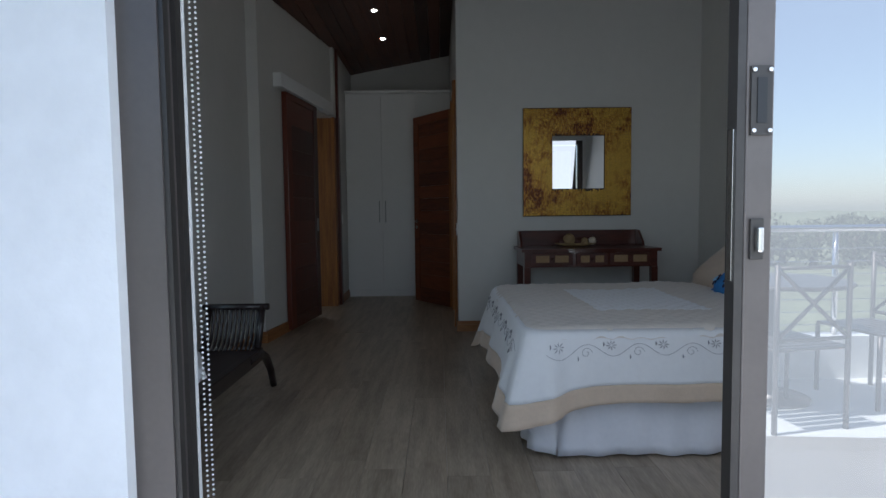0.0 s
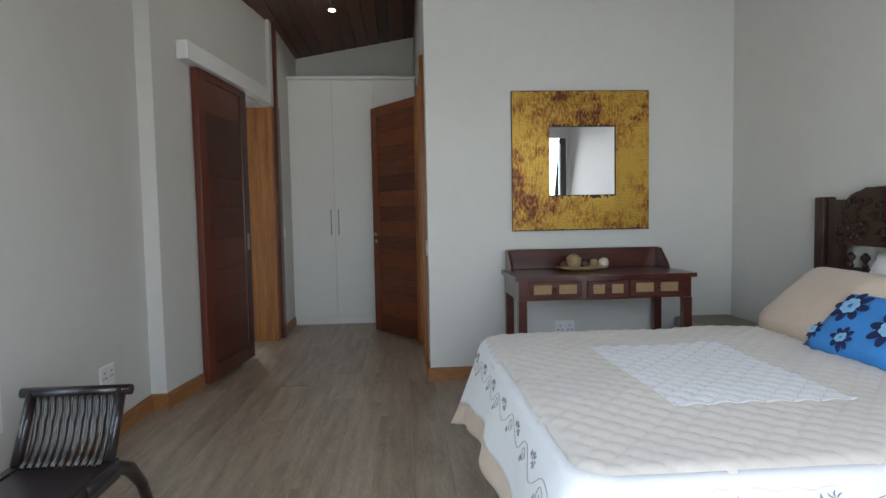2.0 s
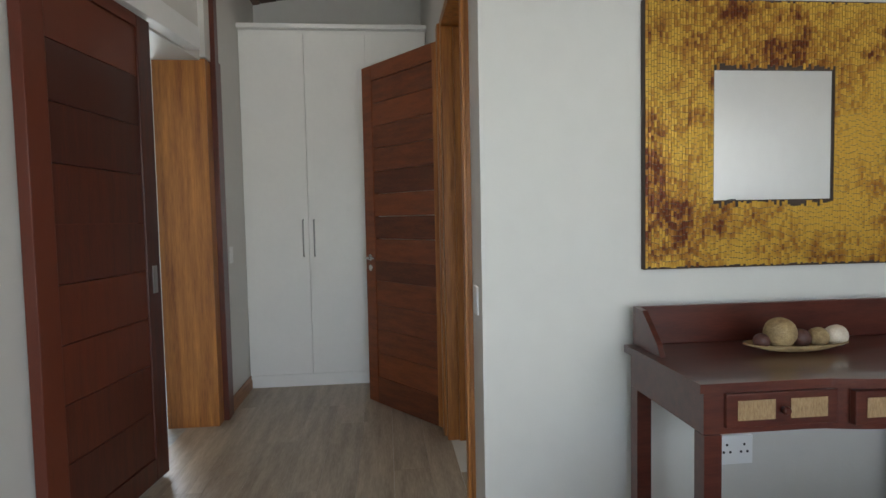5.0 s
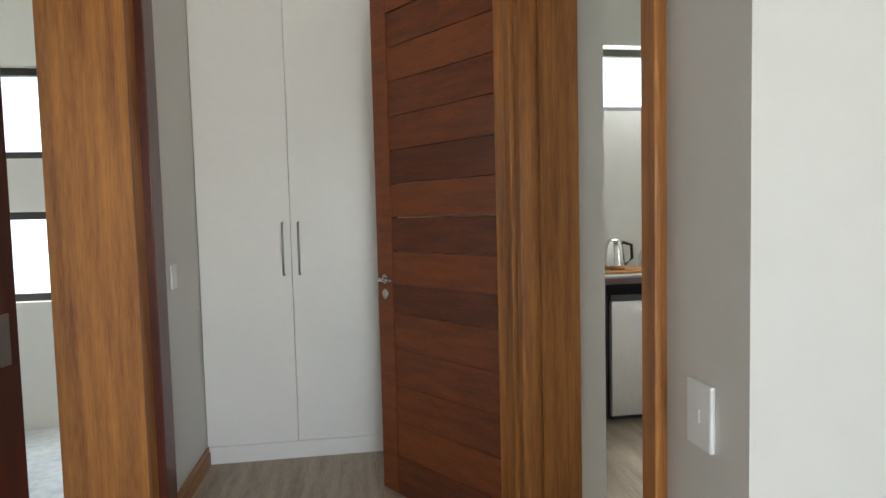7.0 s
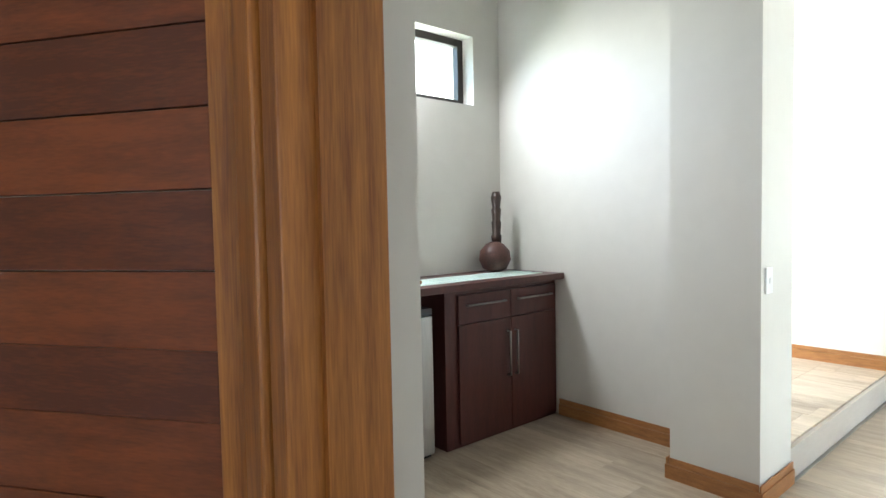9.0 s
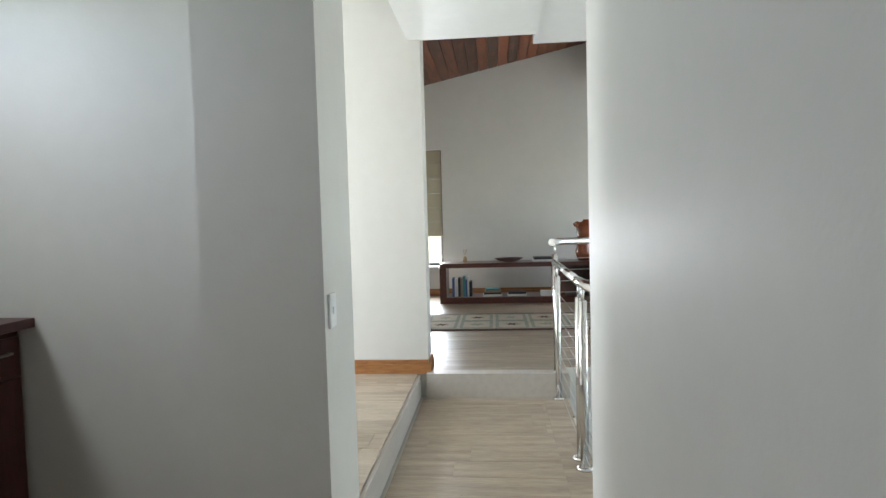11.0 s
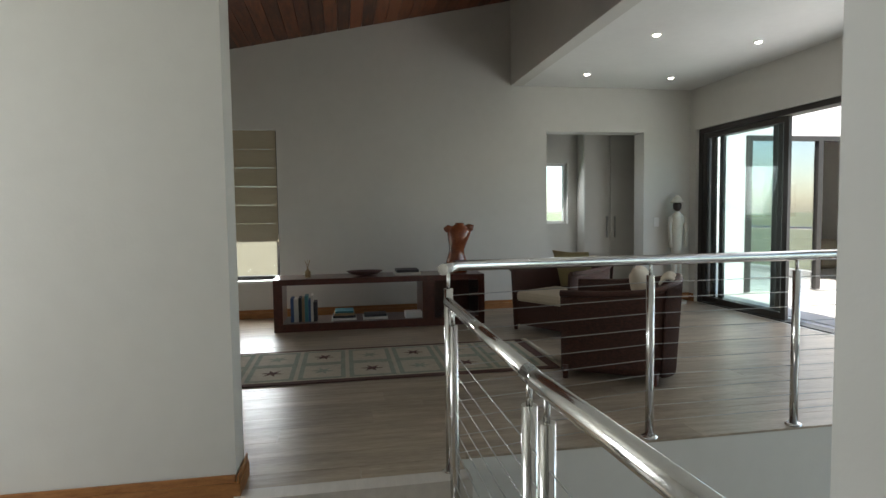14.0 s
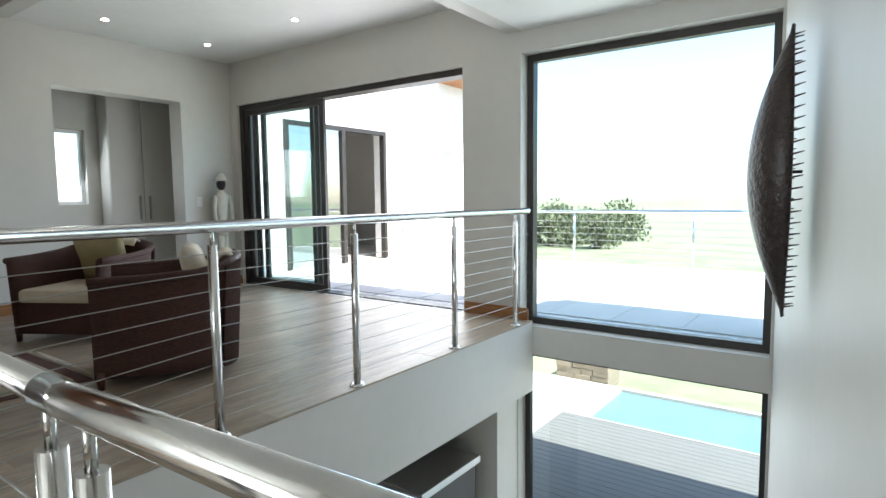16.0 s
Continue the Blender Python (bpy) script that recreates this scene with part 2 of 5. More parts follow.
def tube(bm, pts, r, seg=10):
    pts = [Vector(p) for p in pts]
    rings = []
    for i, p in enumerate(pts):
        d = (pts[min(i + 1, len(pts) - 1)] - pts[max(i - 1, 0)]).normalized()
        u = d.cross(Vector((0, 0, 1)) if abs(d.z) < 0.95 else Vector((1, 0, 0))).normalized()
        w = d.cross(u)
        rr = r[i] if isinstance(r, (list, tuple)) else r
        rings.append([bm.verts.new(p + (u * math.cos(a) + w * math.sin(a)) * rr) for a in [2 * math.pi * k / seg for k in range(seg)]])
    for a, b in zip(rings, rings[1:]):
        for k in range(seg):
            f = bm.faces.new((a[k], a[(k + 1) % seg], b[(k + 1) % seg], b[k]))
            f.smooth = True
    bm.faces.new(rings[0][::-1])
    bm.faces.new(rings[-1])


def lathe(bm, prof, c=(0, 0, 0), seg=20, sx=1.0, sy=1.0):
    rings = [[bm.verts.new((c[0] + sx * r * math.cos(2 * math.pi * k / seg), c[1] + sy * r * math.sin(2 * math.pi * k / seg), c[2] + z)) for k in range(seg)] for r, z in prof]
    for a, b in zip(rings, rings[1:]):
        for k in range(seg):
            f = bm.faces.new((a[k], a[(k + 1) % seg], b[(k + 1) % seg], b[k]))
            f.smooth = True
    bm.faces.new(rings[0][::-1])
    bm.faces.new(rings[-1])


def prism(bm, pts, axis, a, b):
    """Extrudes a flat outline (two coordinates) along an axis from a to b."""
    def at(p, v):
        return {"x": (v, p[0], p[1]), "y": (p[0], v, p[1]), "z": (p[0], p[1], v)}[axis]
    r0, r1 = [bm.verts.new(at(p, a)) for p in pts], [bm.verts.new(at(p, b)) for p in pts]
    n = len(pts)
    bm.faces.new(r0), bm.faces.new(r1[::-1])
    for i in range(n):
        bm.faces.new((r0[i], r1[i], r1[(i + 1) % n], r0[(i + 1) % n]))


def cushion(bm, w, h, d, m, n=10):
    """A stuffed square pillow, pinched at its corners."""
    g = {}
    for s in (1, -1):
        for i in range(n + 1):
            for j in range(n + 1):
                u, v = 2 * i / n - 1, 2 * j / n - 1
                if s == -1 and (i in (0, n) or j in (0, n)):
                    g[s, i, j] = g[1, i, j]
                    continue
                t = (max(0, (1 - u ** 4) * (1 - v ** 4))) ** 0.5
                pin = 1 - 0.07 * (1 - abs(u)) * abs(v) - 0.07 * (1 - abs(v)) * abs(u)
                wob = 0.012 * noise.noise(Vector((u * 2, v * 2, s * 3 + w * 9)))
                g[s, i, j] = bm.verts.new(m @ Vector((u * w / 2 * pin, s * (t * d / 2 + wob * t), v * h / 2 * pin)))
        for i in range(n):
            for j in range(n):
                q = [g[s, i, j], g[s, i + 1, j], g[s, i + 1, j + 1], g[s, i, j + 1]]
                f = bm.faces.new(q if s == 1 else q[::-1])
                f.smooth = True


def part(name, bm, material, parent=None, label=""):
    bmesh.ops.recalc_face_normals(bm, faces=bm.faces)
    me = bpy.data.meshes.new(name)
    bm.to_mesh(me)
    bm.free()
    me.materials.append(material)
    ob = new(name, me)
    if parent:
        ob.parent = parent
    if label:
        ob["label"] = label
    return ob


def thing(name, label, category, group="", loc=(0, 0, 0), kind=""):
    ob = tagged(new(name), label, category, group, kind)
    ob.location = loc
    return ob


def boxes(name, lst, material, parent=None, label="", bev=0.0):
    bm = bmesh.new()
    for b in lst:
        box(bm, *b, bev=bev)
    return part(name, bm, material, parent, label)


def setting(name, lst, material, label, cat):
    return tagged(boxes(name, lst, material), label, cat, kind="structure")


def wall(name, axis, p0, p1, a0, a1, z0, z1, holes, material, label):
    """A wall between p0 and p1 across, a0 to a1 along, with openings (a, b, low, high) cut through."""
    cuts = sorted({a0, a1, *[v for h in holes for v in h[:2]]})
    lst = []
    for s, e in zip(cuts, cuts[1:]):
        hs = sorted([h for h in holes if h[0] < e - 1e-6 and h[1] > s + 1e-6], key=lambda h: h[2])
        z = z0
        for h in hs:
            if h[2] > z:
                lst.append((s, e, z, h[2]))
            z = h[3]
        if z < z1:
            lst.append((s, e, z, z1))
    if axis == "y":
        return setting(name, [(p0, p1, s, e, a, b) for s, e, a, b in lst], material, label, "wall")
    return setting(name, [(s, e, p0, p1, a, b) for s, e, a, b in lst], material, label, "wall")


# ---- structure: bedroom ----
L = 0.17
PW = "pale grey painted plaster wall"
wall("wall_bedroom_window", "y", -2.1, -1.87, 1.45, 5.40, -0.2, 4.2, [(1.88, 3.93, 0.38, 2.38)], WALL, PW)
SLANT = 0.129
wx = lambda y: -1.77 + SLANT * (y - 5.40)
bm = bmesh.new()
prism(bm, [(-2.1, 5.40), (wx(5.40), 5.40), (wx(6.5), 6.5), (-2.1, 6.5)], "z", -0.2, 2.36)
prism(bm, [(-2.1, 5.40), (wx(5.40), 5.40), (wx(7.45), 7.45), (-2.1, 7.45)], "z", 2.36, 4.2)
tagged(part("wall_bedroom_barn_door", bm, WALL), PW, "wall", kind="structure")
wall("wall_passage", "y", -1.62, -1.47, 7.62, 8.95, -0.2, 4.2, [], WALL, PW)
wall("wall_cupboard_back", "x", 8.9, 9.1, -1.47, 0.3, -0.2, 4.2, [], WALL, PW)
setting("wall_desk", [(0.0, 0.37, 5.8, 6.10, -0.2, 4.6), (0.37, 2.42, 5.8, 6.19, -0.2, 4.6)], WALL, PW, "wall")
wall("wall_doorway", "y", 0.0, 0.32, 6.10, 8.9, -0.2, 4.6, [(6.10, 7.05, 0, 2.46)], WALL, PW)
bm = bmesh.new()
prism(bm, [(2.35, 1.45), (2.9, 1.45), (2.95, 2.0), (2.42, 5.8), (2.35, 5.8)], "z", -2.75, 4.6)
tagged(part("wall_headboard", bm, WALL), "pale grey wall between bedroom and stairwell", "wall", kind="structure")
wall("wall_bedroom_outside", "x", 1.27, 1.45, -4.0, 3.0, -0.2, 4.2, [(-0.77, 2.3, 0, 2.38)], EXTW, "white plastered outside wall with a sliding door opening")
bm = bmesh.new()
zc = lambda x: 3.22 + 0.184 * (x + 1.49)
xs = [-2.1 + 0.14 * i for i in range(34)]
for a, b in zip(xs, xs[1:]):
    prism(bm, [(a, zc(a) + 0.004), (b - 0.006, zc(b - 0.006)), (b - 0.006, zc(b) + 0.06), (a, zc(a) + 0.06)], "y", 1.45, 9.1)
box(bm, -2.1, 2.6, 1.27, 9.1, 4.2, 4.3)
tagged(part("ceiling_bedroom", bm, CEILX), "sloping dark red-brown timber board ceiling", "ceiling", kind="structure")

# ---- structure: lobby, kitchenette, hall ----
wall("wall_kitchen_window", "x", 8.97, 9.17, 0.3, 2.82, -0.2, 4.6, [(0.95, 2.33, 2.08, 2.545)], WALL, "white painted wall with a high narrow window")
wall("wall_kitchen_side", "y", 2.58, 2.72, 7.49, 8.97, -0.2, 4.6, [], WALL, PW)
wall("wall_pier", "y", 2.21, 2.58, 7.075, 7.49, -0.2, 4.6, [], WALL, "square pale grey plaster pier")
wall("wall_hall_end", "y", 4.56, 4.76, 7.02, 10.2, -0.2, 4.6, [], WALL, PW)
wall("wall_corridor_west", "y", 2.58, 2.72, 8.97, 10.2, -0.2, 4.6, [], WALL, PW)
wall("wall_corridor_end", "x", 10.0, 10.2, 2.72, 4.56, -0.2, 4.6, [(3.1, 4.3, 0.6, 2.5)], WALL, PW)
setting("ceiling_hall", [(0.32, 0.37, 6.10, 7.11, 2.6, 2.75), (0.37, 4.58, 6.19, 7.11, 2.6, 2.75), (2.42, 4.87, 2.0, 6.19, 2.62, 2.77)], WHITE, "flat white plaster ceiling over hall and stairwell", "ceiling")
setting("ceiling_kitchenette", [(0.3, 2.8, 7.11, 9.17, 3.4, 3.5), (2.72, 4.76, 7.11, 10.2, 3.0, 3.1)], WHITE, "flat white plaster ceiling", "ceiling")
setting("platform", [(2.585, 4.56, 7.08, 7.485, 0.0, L - 0.013), (2.725, 4.56, 7.485, 10.0, 0.0, L - 0.013)], STEPM, "pale raised landing one step above the hall floor", "platform")

# ---- structure: lounge and stairwell ----
wall("wall_lounge_east", "y", 9.0, 9.25, 1.8, 8.6, 0.0, 4.6, [(2.66, 3.99, L, 2.385), (7.28, 7.87, 0.62, 2.37)], WALL, "pale grey painted lounge wall")
wall("wall_lounge_south", "x", 1.75, 2.0, 2.42, 9.0, -2.75, 4.6, [(2.97, 4.88, 0.12, 2.44), (2.97, 4.90, -2.6, -0.13), (5.47, 8.87, L, 2.41)], WALL, "pale grey wall with large window and sliding door opening")
wall("wall_lounge_north", "x", 8.4, 8.6, 4.76, 9.0, 0.0, 4.6, [], WALL, PW)
setting("ceiling_lounge_flat", [(5.02, 9.0, 2.0, 4.3, 2.94, 3.05)], WHITE, "flat white ceiling with recessed spots", "ceiling")
setting("bulkhead_lounge", [(4.76, 9.0, 4.3, 4.45, 2.94, 4.5), (4.87, 5.02, 2.0, 4.3, 2.62, 3.05)], WALL, "painted bulkhead where the timber ceiling starts", "bulkhead")
bm = bmesh.new()
zl = lambda y: 3.99 - 0.212 * (y - 4.32)
ys = [4.45 + 0.14 * i for i in range(30)]
for a, b in zip(ys, ys[1:]):
    prism(bm, [(a, zl(a) + 0.004), (b - 0.006, zl(b - 0.006)), (b - 0.006, zl(b) + 0.06), (a, zl(a) + 0.06)], "x", 4.5, 9.0)
box(bm, 0.0, 9.3, 1.7, 9.2, 4.6, 4.7)
tagged(part("ceiling_lounge_boards", bm, CEIL), "sloping red-brown timber board ceiling", "ceiling", kind="structure")
setting("slab_lounge", [(4.76, 9.2, 2.0, 8.5, -0.45, L - 0.013), (4.56, 4.76, 6.0, 7.02, -0.2, L - 0.013)], WALL, "painted floor slab edge above the stairwell", "slab")
setting("slab_hall", [(-2.1, 4.56, 6.0, 9.0, -0.3, -0.013), (-2.1, 2.42, 1.15, 6.0, -0.3, -0.013)], WALL, "painted floor slab", "slab")
setting("step_edge", [(4.50, 4.60, 6.0, 7.03, 0.0, L + 0.012)], STEPM, "pale stone step up to the lounge", "step")
setting("floor_lower", [(-3, 10, 0.2, 12, -2.95, -2.75)], TILE, "pale tiled floor of the storey below", "floor")
setting("wall_lower", [(9.0, 9.2, 2.0, 9, -2.75, -0.45), (2.3, 9, 9.0, 9.2, -2.75, -0.3), (4.91, 5.30, 2.0, 2.35, -2.75, -0.45)], WALL, "painted walls and column of the storey below", "wall")
setting("niche_room", [(9.25, 11.2, 5.0, 5.1, L, 3.0), (9.25, 11.2, 1.9, 2.0, L, 3.0), (9.25, 11.2, 1.9, 5.1, 2.9, 3.0), (9.25, 11.2, 1.9, 5.1, 0.0, L)], WALL, "painted lobby behind the wall opening", "wall")
wall("wall_niche_back", "y", 10.0, 10.2, 2.0, 5.0, L, 2.9, [(3.30, 3.95, 1.2, 2.08)], WALL, PW)

# bathroom behind the barn door
wall("wall_bathroom_back", "x", 9.15, 9.3, -4.2, -2.1, -0.2, 3.2, [(-3.4, -2.55, 1.8, 2.4), (-3.25, -2.5, 0.85, 1.45)], WALL, "white bathroom wall with two small windows")
setting("wall_bathroom", [(-4.3, -4.2, 5.0, 9.3, -0.2, 3.2), (-4.2, -2.1, 5.0, 5.1, -0.2, 3.2), (-4.2, -2.1, 5.1, 9.15, 3.1, 3.2)], WHITE, "white bathroom walls", "wall")
setting("floor_bathroom", [(-4.2, -1.66, 5.1, 9.15, -0.05, -0.002)], CONC, "mottled grey-green screed bathroom floor", "floor")

setting("wall_over_post", [(-1.9, -1.47, 7.45, 7.62, 2.38, 4.2), (-2.1, -1.9, 7.45, 9.1, 3.1, 4.2)], WALL, PW, "wall")
# unseen overhang, added only to keep sun patches out of the bedroom
setting("eave", [(-3.4, -2.1, 1.2, 5.06, 2.62, 2.75)], WHITE, "white overhang added out of view to shade the window", "eave")

# skirting boards, two steps in profile
def skirting(lst):
    bm = bmesh.new()
    for x0, x1, y0, y1, z in lst:
        box(bm, x0, x1, y0, y1, z, z + 0.07)
        cx = 0.005 if x1 - x0 < 0.05 else 0
        cy = 0.005 if y1 - y0 < 0.05 else 0
        box(bm, x0 + cx, x1 - cx, y0 + cy, y1 - cy, z + 0.07, z + 0.105, 0.003)
    return tagged(part("baseboard", bm, SKIRT), "orange-brown moulded timber skirting board", "skirting", kind="structure")


T = 0.018
skirting([(-1.87, -1.87 + T, 1.45, 5.40 - T, 0), (-1.87, -1.77 + T, 5.40 - T, 5.40, 0), (-1.47, -1.47 + T, 7.64, 8.29, 0),
          (0.0 - T, 2.35, 5.8 - T, 5.8, 0), (-T, 0.0, 5.8, 6.04, 0), (2.35 - T, 2.35, 4.7, 5.78, 0)])
skirting([(2.58 - T, 2.58, 7.49 + T, 8.45, 0), (2.21 - T, 2.58, 7.49, 7.49 + T, 0), (2.21 - T, 2.21, 7.075, 7.49, 0), (2.21 - T, 2.58, 7.075 - T, 7.075, 0), (0.37, 2.42 + T, 6.19, 6.19 + T, 0),
          (0.32, 0.32 + T, 7.1, 8.4, 0)])
skirting([(4.56 - T, 4.56, 7.02, 10.0, L), (4.56 - T, 4.76 + T, 7.02 - T, 7.02, L), (9.0 - T, 9.0, 4.0, 8.4, L), (9.0 - T, 9.0, 2.0, 2.65, L), (8.88, 9.0, 2.0, 2.0 + T, L), (4.80, 5.46, 2.0, 2.0 + T, L)])


bm = bmesh.new()
prism(bm, [(wx(5.40), 5.40), (wx(5.40) + T, 5.40 - T), (wx(6.5) + T, 6.5), (wx(6.5), 6.5)], "z", 0, 0.07)
prism(bm, [(wx(5.40), 5.40), (wx(5.40) + T - 0.005, 5.40 - T + 0.005), (wx(6.5) + T - 0.005, 6.5), (wx(6.5), 6.5)], "z", 0.07, 0.105)
tagged(part("baseboard", bm, SKIRT), "orange-brown moulded timber skirting board", "skirting", kind="structure")

# ---- windows and doors ----
def window(name, axis, p, a0, a1, z0, z1, bars, label, fr=0.05, glass=GLASS, d=0.05, material=None):
    """A framed window in the plane p across the axis: bars are fractions of the height."""
    material = material or ALU
    top = thing(name, label, "window", kind="structure")

    def bx(s, e, lo, hi, dd=0.0):
        return (p - d / 2 + dd, p + d / 2 - dd, s, e, lo, hi) if axis == "y" else (s, e, p - d / 2 + dd, p + d / 2 - dd, lo, hi)
    boxes("window_frame", [bx(a0, a1, z0, z0 + fr), bx(a0, a1, z1 - fr, z1), bx(a0, a0 + fr, z0 + fr, z1 - fr), bx(a1 - fr, a1, z0 + fr, z1 - fr)], material, top)
    zz = [z0 + fr] + [z0 + (z1 - z0) * f for f in bars] + [z1 - fr]
    for f in bars:
        z = z0 + (z1 - z0) * f
        boxes("transom", [bx(a0 + fr, a1 - fr, z - fr * 0.7, z + fr * 0.7)], material, top)
    for lo, hi in zip(zz, zz[1:]):
        g = boxes("pane", [bx(a0 + fr, a1 - fr, lo, hi, d / 2 - 0.003)], glass, top)
        g.visible_shadow = False
    return top


window("window_1", "y", -1.92, 1.88, 3.93, 0.38, 2.38, (0.332, 0.664), "tall dark aluminium window with two transoms", 0.07, d=0.07)
window("window_2", "x", 9.1, 0.95, 2.33, 2.08, 2.545, (), "high narrow dark aluminium window", 0.05)
window("window_3", "x", 1.84, 2.97, 4.88, 0.12, 2.44, (), "huge fixed pane in a dark aluminium frame", 0.06, d=0.08)
window("window_4", "x", 1.84, 2.97, 4.90, -2.6, -0.13, (), "lower fixed pane below the large window", 0.05)
window("window_5", "y", 9.14, 7.28, 7.87, 0.62, 2.37, (0.4,), "narrow window behind a roman blind", 0.04)
window("window_6", "y", 10.1, 3.30, 3.95, 1.2, 2.08, (), "small white framed window", 0.04, material=PLASTIC)
window("window_7", "x", 9.24, -3.4, -2.55, 1.8, 2.4, (), "small upper bathroom window", 0.05)
window("window_8", "x", 9.24, -3.25, -2.5, 0.85, 1.45, (), "small lower bathroom window", 0.05)
window("window_9", "x", 10.1, 3.1, 4.3, 0.6, 2.5, (), "corridor end window", 0.05)
setting("window_sill", [(-1.95, -1.83, 1.85, 3.93, 0.345, 0.38), (8.94, 9.1, 7.25, 7.9, 0.59, 0.62)], WHITE, "white painted window sill", "sill")
setting("trim", [(-1.8695, -1.862, 3.93, 4.0, 0.38, 2.44)], WHITE, "white painted window reveal trim", "trim")

# bedroom sliding door: fixed frame, stacked panel with lock stile
sd = thing("door_1", "dark bronze aluminium sliding door, slid open", "sliding door", kind="structure")
boxes("door_frame", [(-0.77, -0.695, 1.30, 1.385, 0, 2.38), (-0.695, 2.3, 1.30, 1.40, 2.31, 2.38), (2.22, 2.3, 1.30, 1.40, 0, 2.31), (-0.695, 2.22, 1.30, 1.40, -0.012, 0.012)], ALUG, sd)
boxes("door_channel", [(-0.695, -0.685, 1.305, 1.325, 0.012, 2.31), (-0.695, -0.685, 1.355, 1.38, 0.012, 2.31)], ALU, sd)
boxes("stile", [(0.396, 0.449, 1.31, 1.35, 0.02, 2.30)], ALUG, sd, bev=0.004)
boxes("stile_edge", [(0.380, 0.3955, 1.312, 1.348, 0.02, 2.30)], ALU, sd)
boxes("panel_rail", [(0.449, 2.2, 1.31, 1.35, 0.02, 0.1), (0.449, 2.2, 1.31, 1.35, 2.21, 2.30), (2.12, 2.2, 1.31, 1.35, 0.1, 2.21)], ALUG, sd)
g = boxes("pane", [(0.449, 2.12, 1.326, 1.334, 0.1, 2.21)], SUNGLASS, sd)
g.visible_shadow = False
boxes("pull_plate", [(0.402, 0.442, 1.304, 1.3095, 1.296, 1.424)], ALU, sd, "recessed pull plate with four screws")
boxes("pull_recess", [(0.413, 0.431, 1.302, 1.3038, 1.318, 1.402)], BLACK, sd)
for sx in (0.407, 0.437):
    for sz in (1.304, 1.416):
        bm = bmesh.new()
        lathe(bm, [(0.005, 0), (0.005, 0.003), (0.003, 0.005)], seg=8)
        bmesh.ops.transform(bm, matrix=pose(sx, 1.304, sz, 90), verts=bm.verts)
        part("screw", bm, STEEL, sd)
boxes("lock_plate", [(0.405, 0.431, 1.303, 1.3095, 1.062, 1.140)], ALU, sd, bev=0.002)
boxes("lock_cylinder", [(0.412, 0.424, 1.288, 1.303, 1.076, 1.124)], STEEL, sd, bev=0.004)
boxes("latch_strip", [(0.3775, 0.3798, 1.32, 1.34, 1.02, 1.31)], STEEL, sd, bev=0.0005)

# roller blind with ball chains at the sliding door and window
bl = thing("roller_blind", "rolled white blind with beaded chain beside the window", "blind")
bm = bmesh.new()
tube(bm, [(-1.86, 1.83, 2.40), (-1.86, 3.95, 2.40)], 0.045, 14)
part("roll", bm, WHITE, bl)
ch = thing("blind_chain", "white beaded blind chain hanging beside the door frame", "blind chain")
bm = bmesh.new()
for i in range(170):
    for dy in (0, 0.03):
        z = 0.25 + i * 0.0115
        bmesh.ops.create_icosphere(bm, subdivisions=1, radius=0.0031, matrix=pose(-0.703, 1.465 + dy, z))
tagged(part("bead_string", bm, PLASTIC, ch), kind="stuff")
boxes("guide_strip", [(-0.724, -0.716, 1.455, 1.468, 0.0, 2.3)], WHITE, ch)

# barn door
bd = thing("door_2", "dark red-brown timber barn door, slid half open", "sliding door", kind="structure")
for i in range(9):
    boxes("panel", [(-1.645, -1.615, 5.98, 6.62, 0.14 + i * 0.24, 0.14 + i * 0.24 + 0.236)], BARN, bd)
boxes("backing", [(-1.654, -1.646, 5.98, 6.62, 0.14, 2.30)], BARN, bd)
boxes("stile", [(-1.655, -1.605, 5.86, 5.98, 0.02, 2.36)], BARN, bd, bev=0.004)
boxes("stile", [(-1.655, -1.605, 6.62, 6.74, 0.02, 2.36)], BARN, bd, bev=0.004)
boxes("rail", [(-1.655, -1.607, 5.98, 6.62, 0.02, 0.138)], BARN, bd)
boxes("rail", [(-1.655, -1.607, 5.98, 6.62, 2.30, 2.36)], BARN, bd)
boxes("flush_pull", [(-1.604, -1.600, 6.66, 6.70, 0.98, 1.12)], BRUSH, bd, "small steel flush pull")
turn = pose(-1.655, 5.88, 0, 0, 0, -math.degrees(math.atan(SLANT)))
bd.matrix_world = turn @ pose(1.610, -5.86, 0)
pm = tagged(boxes("pelmet", [(-0.05, 0.035, -0.18, 1.40, 2.37, 2.50)], WHITE, bev=0.004), "white painted pelmet hiding the barn door track", "pelmet")
pm.matrix_world = turn
dj = thing("door_frame", "orange-brown hardwood barn door frame and tall post", "door frame")
boxes("jamb", [(-1.80, -1.475, 7.455, 7.56, 0, 2.37)], FRAMEW, dj)
boxes("post", [(-1.60, -1.44, 7.56, 7.64, 0, 3.35)], BARN, dj, bev=0.004)
boxes("casing", [(-1.47, -1.445, 7.64, 7.70, 0, 2.4)], BARN, dj, bev=0.004)

# bedroom entrance door and frame
fr = thing("door_frame", "orange-brown hardwood door frame with moulded casing", "door frame")
boxes("jamb", [(-0.02, 0.20, 6.04, 6.10, 0, 2.44)], FRAMEW, fr, bev=0.004)
boxes("jamb", [(-0.02, 0.20, 6.99, 7.05, 0, 2.44)], FRAMEW, fr, bev=0.004)
boxes("stop", [(0.05, 0.10, 6.975, 6.989, 0, 2.43)], FRAMEW, fr)
boxes("casing", [(-0.035, -0.001, 7.06, 7.14, 0, 2.48)], FRAMEW, fr, bev=0.006)
boxes("casing", [(-0.035, -0.021, 6.02, 6.075, 0, 2.48)], FRAMEW, fr, bev=0.004)
boxes("head", [(-0.02, 0.20, 6.04, 7.05, 2.44, 2.49)], FRAMEW, fr)
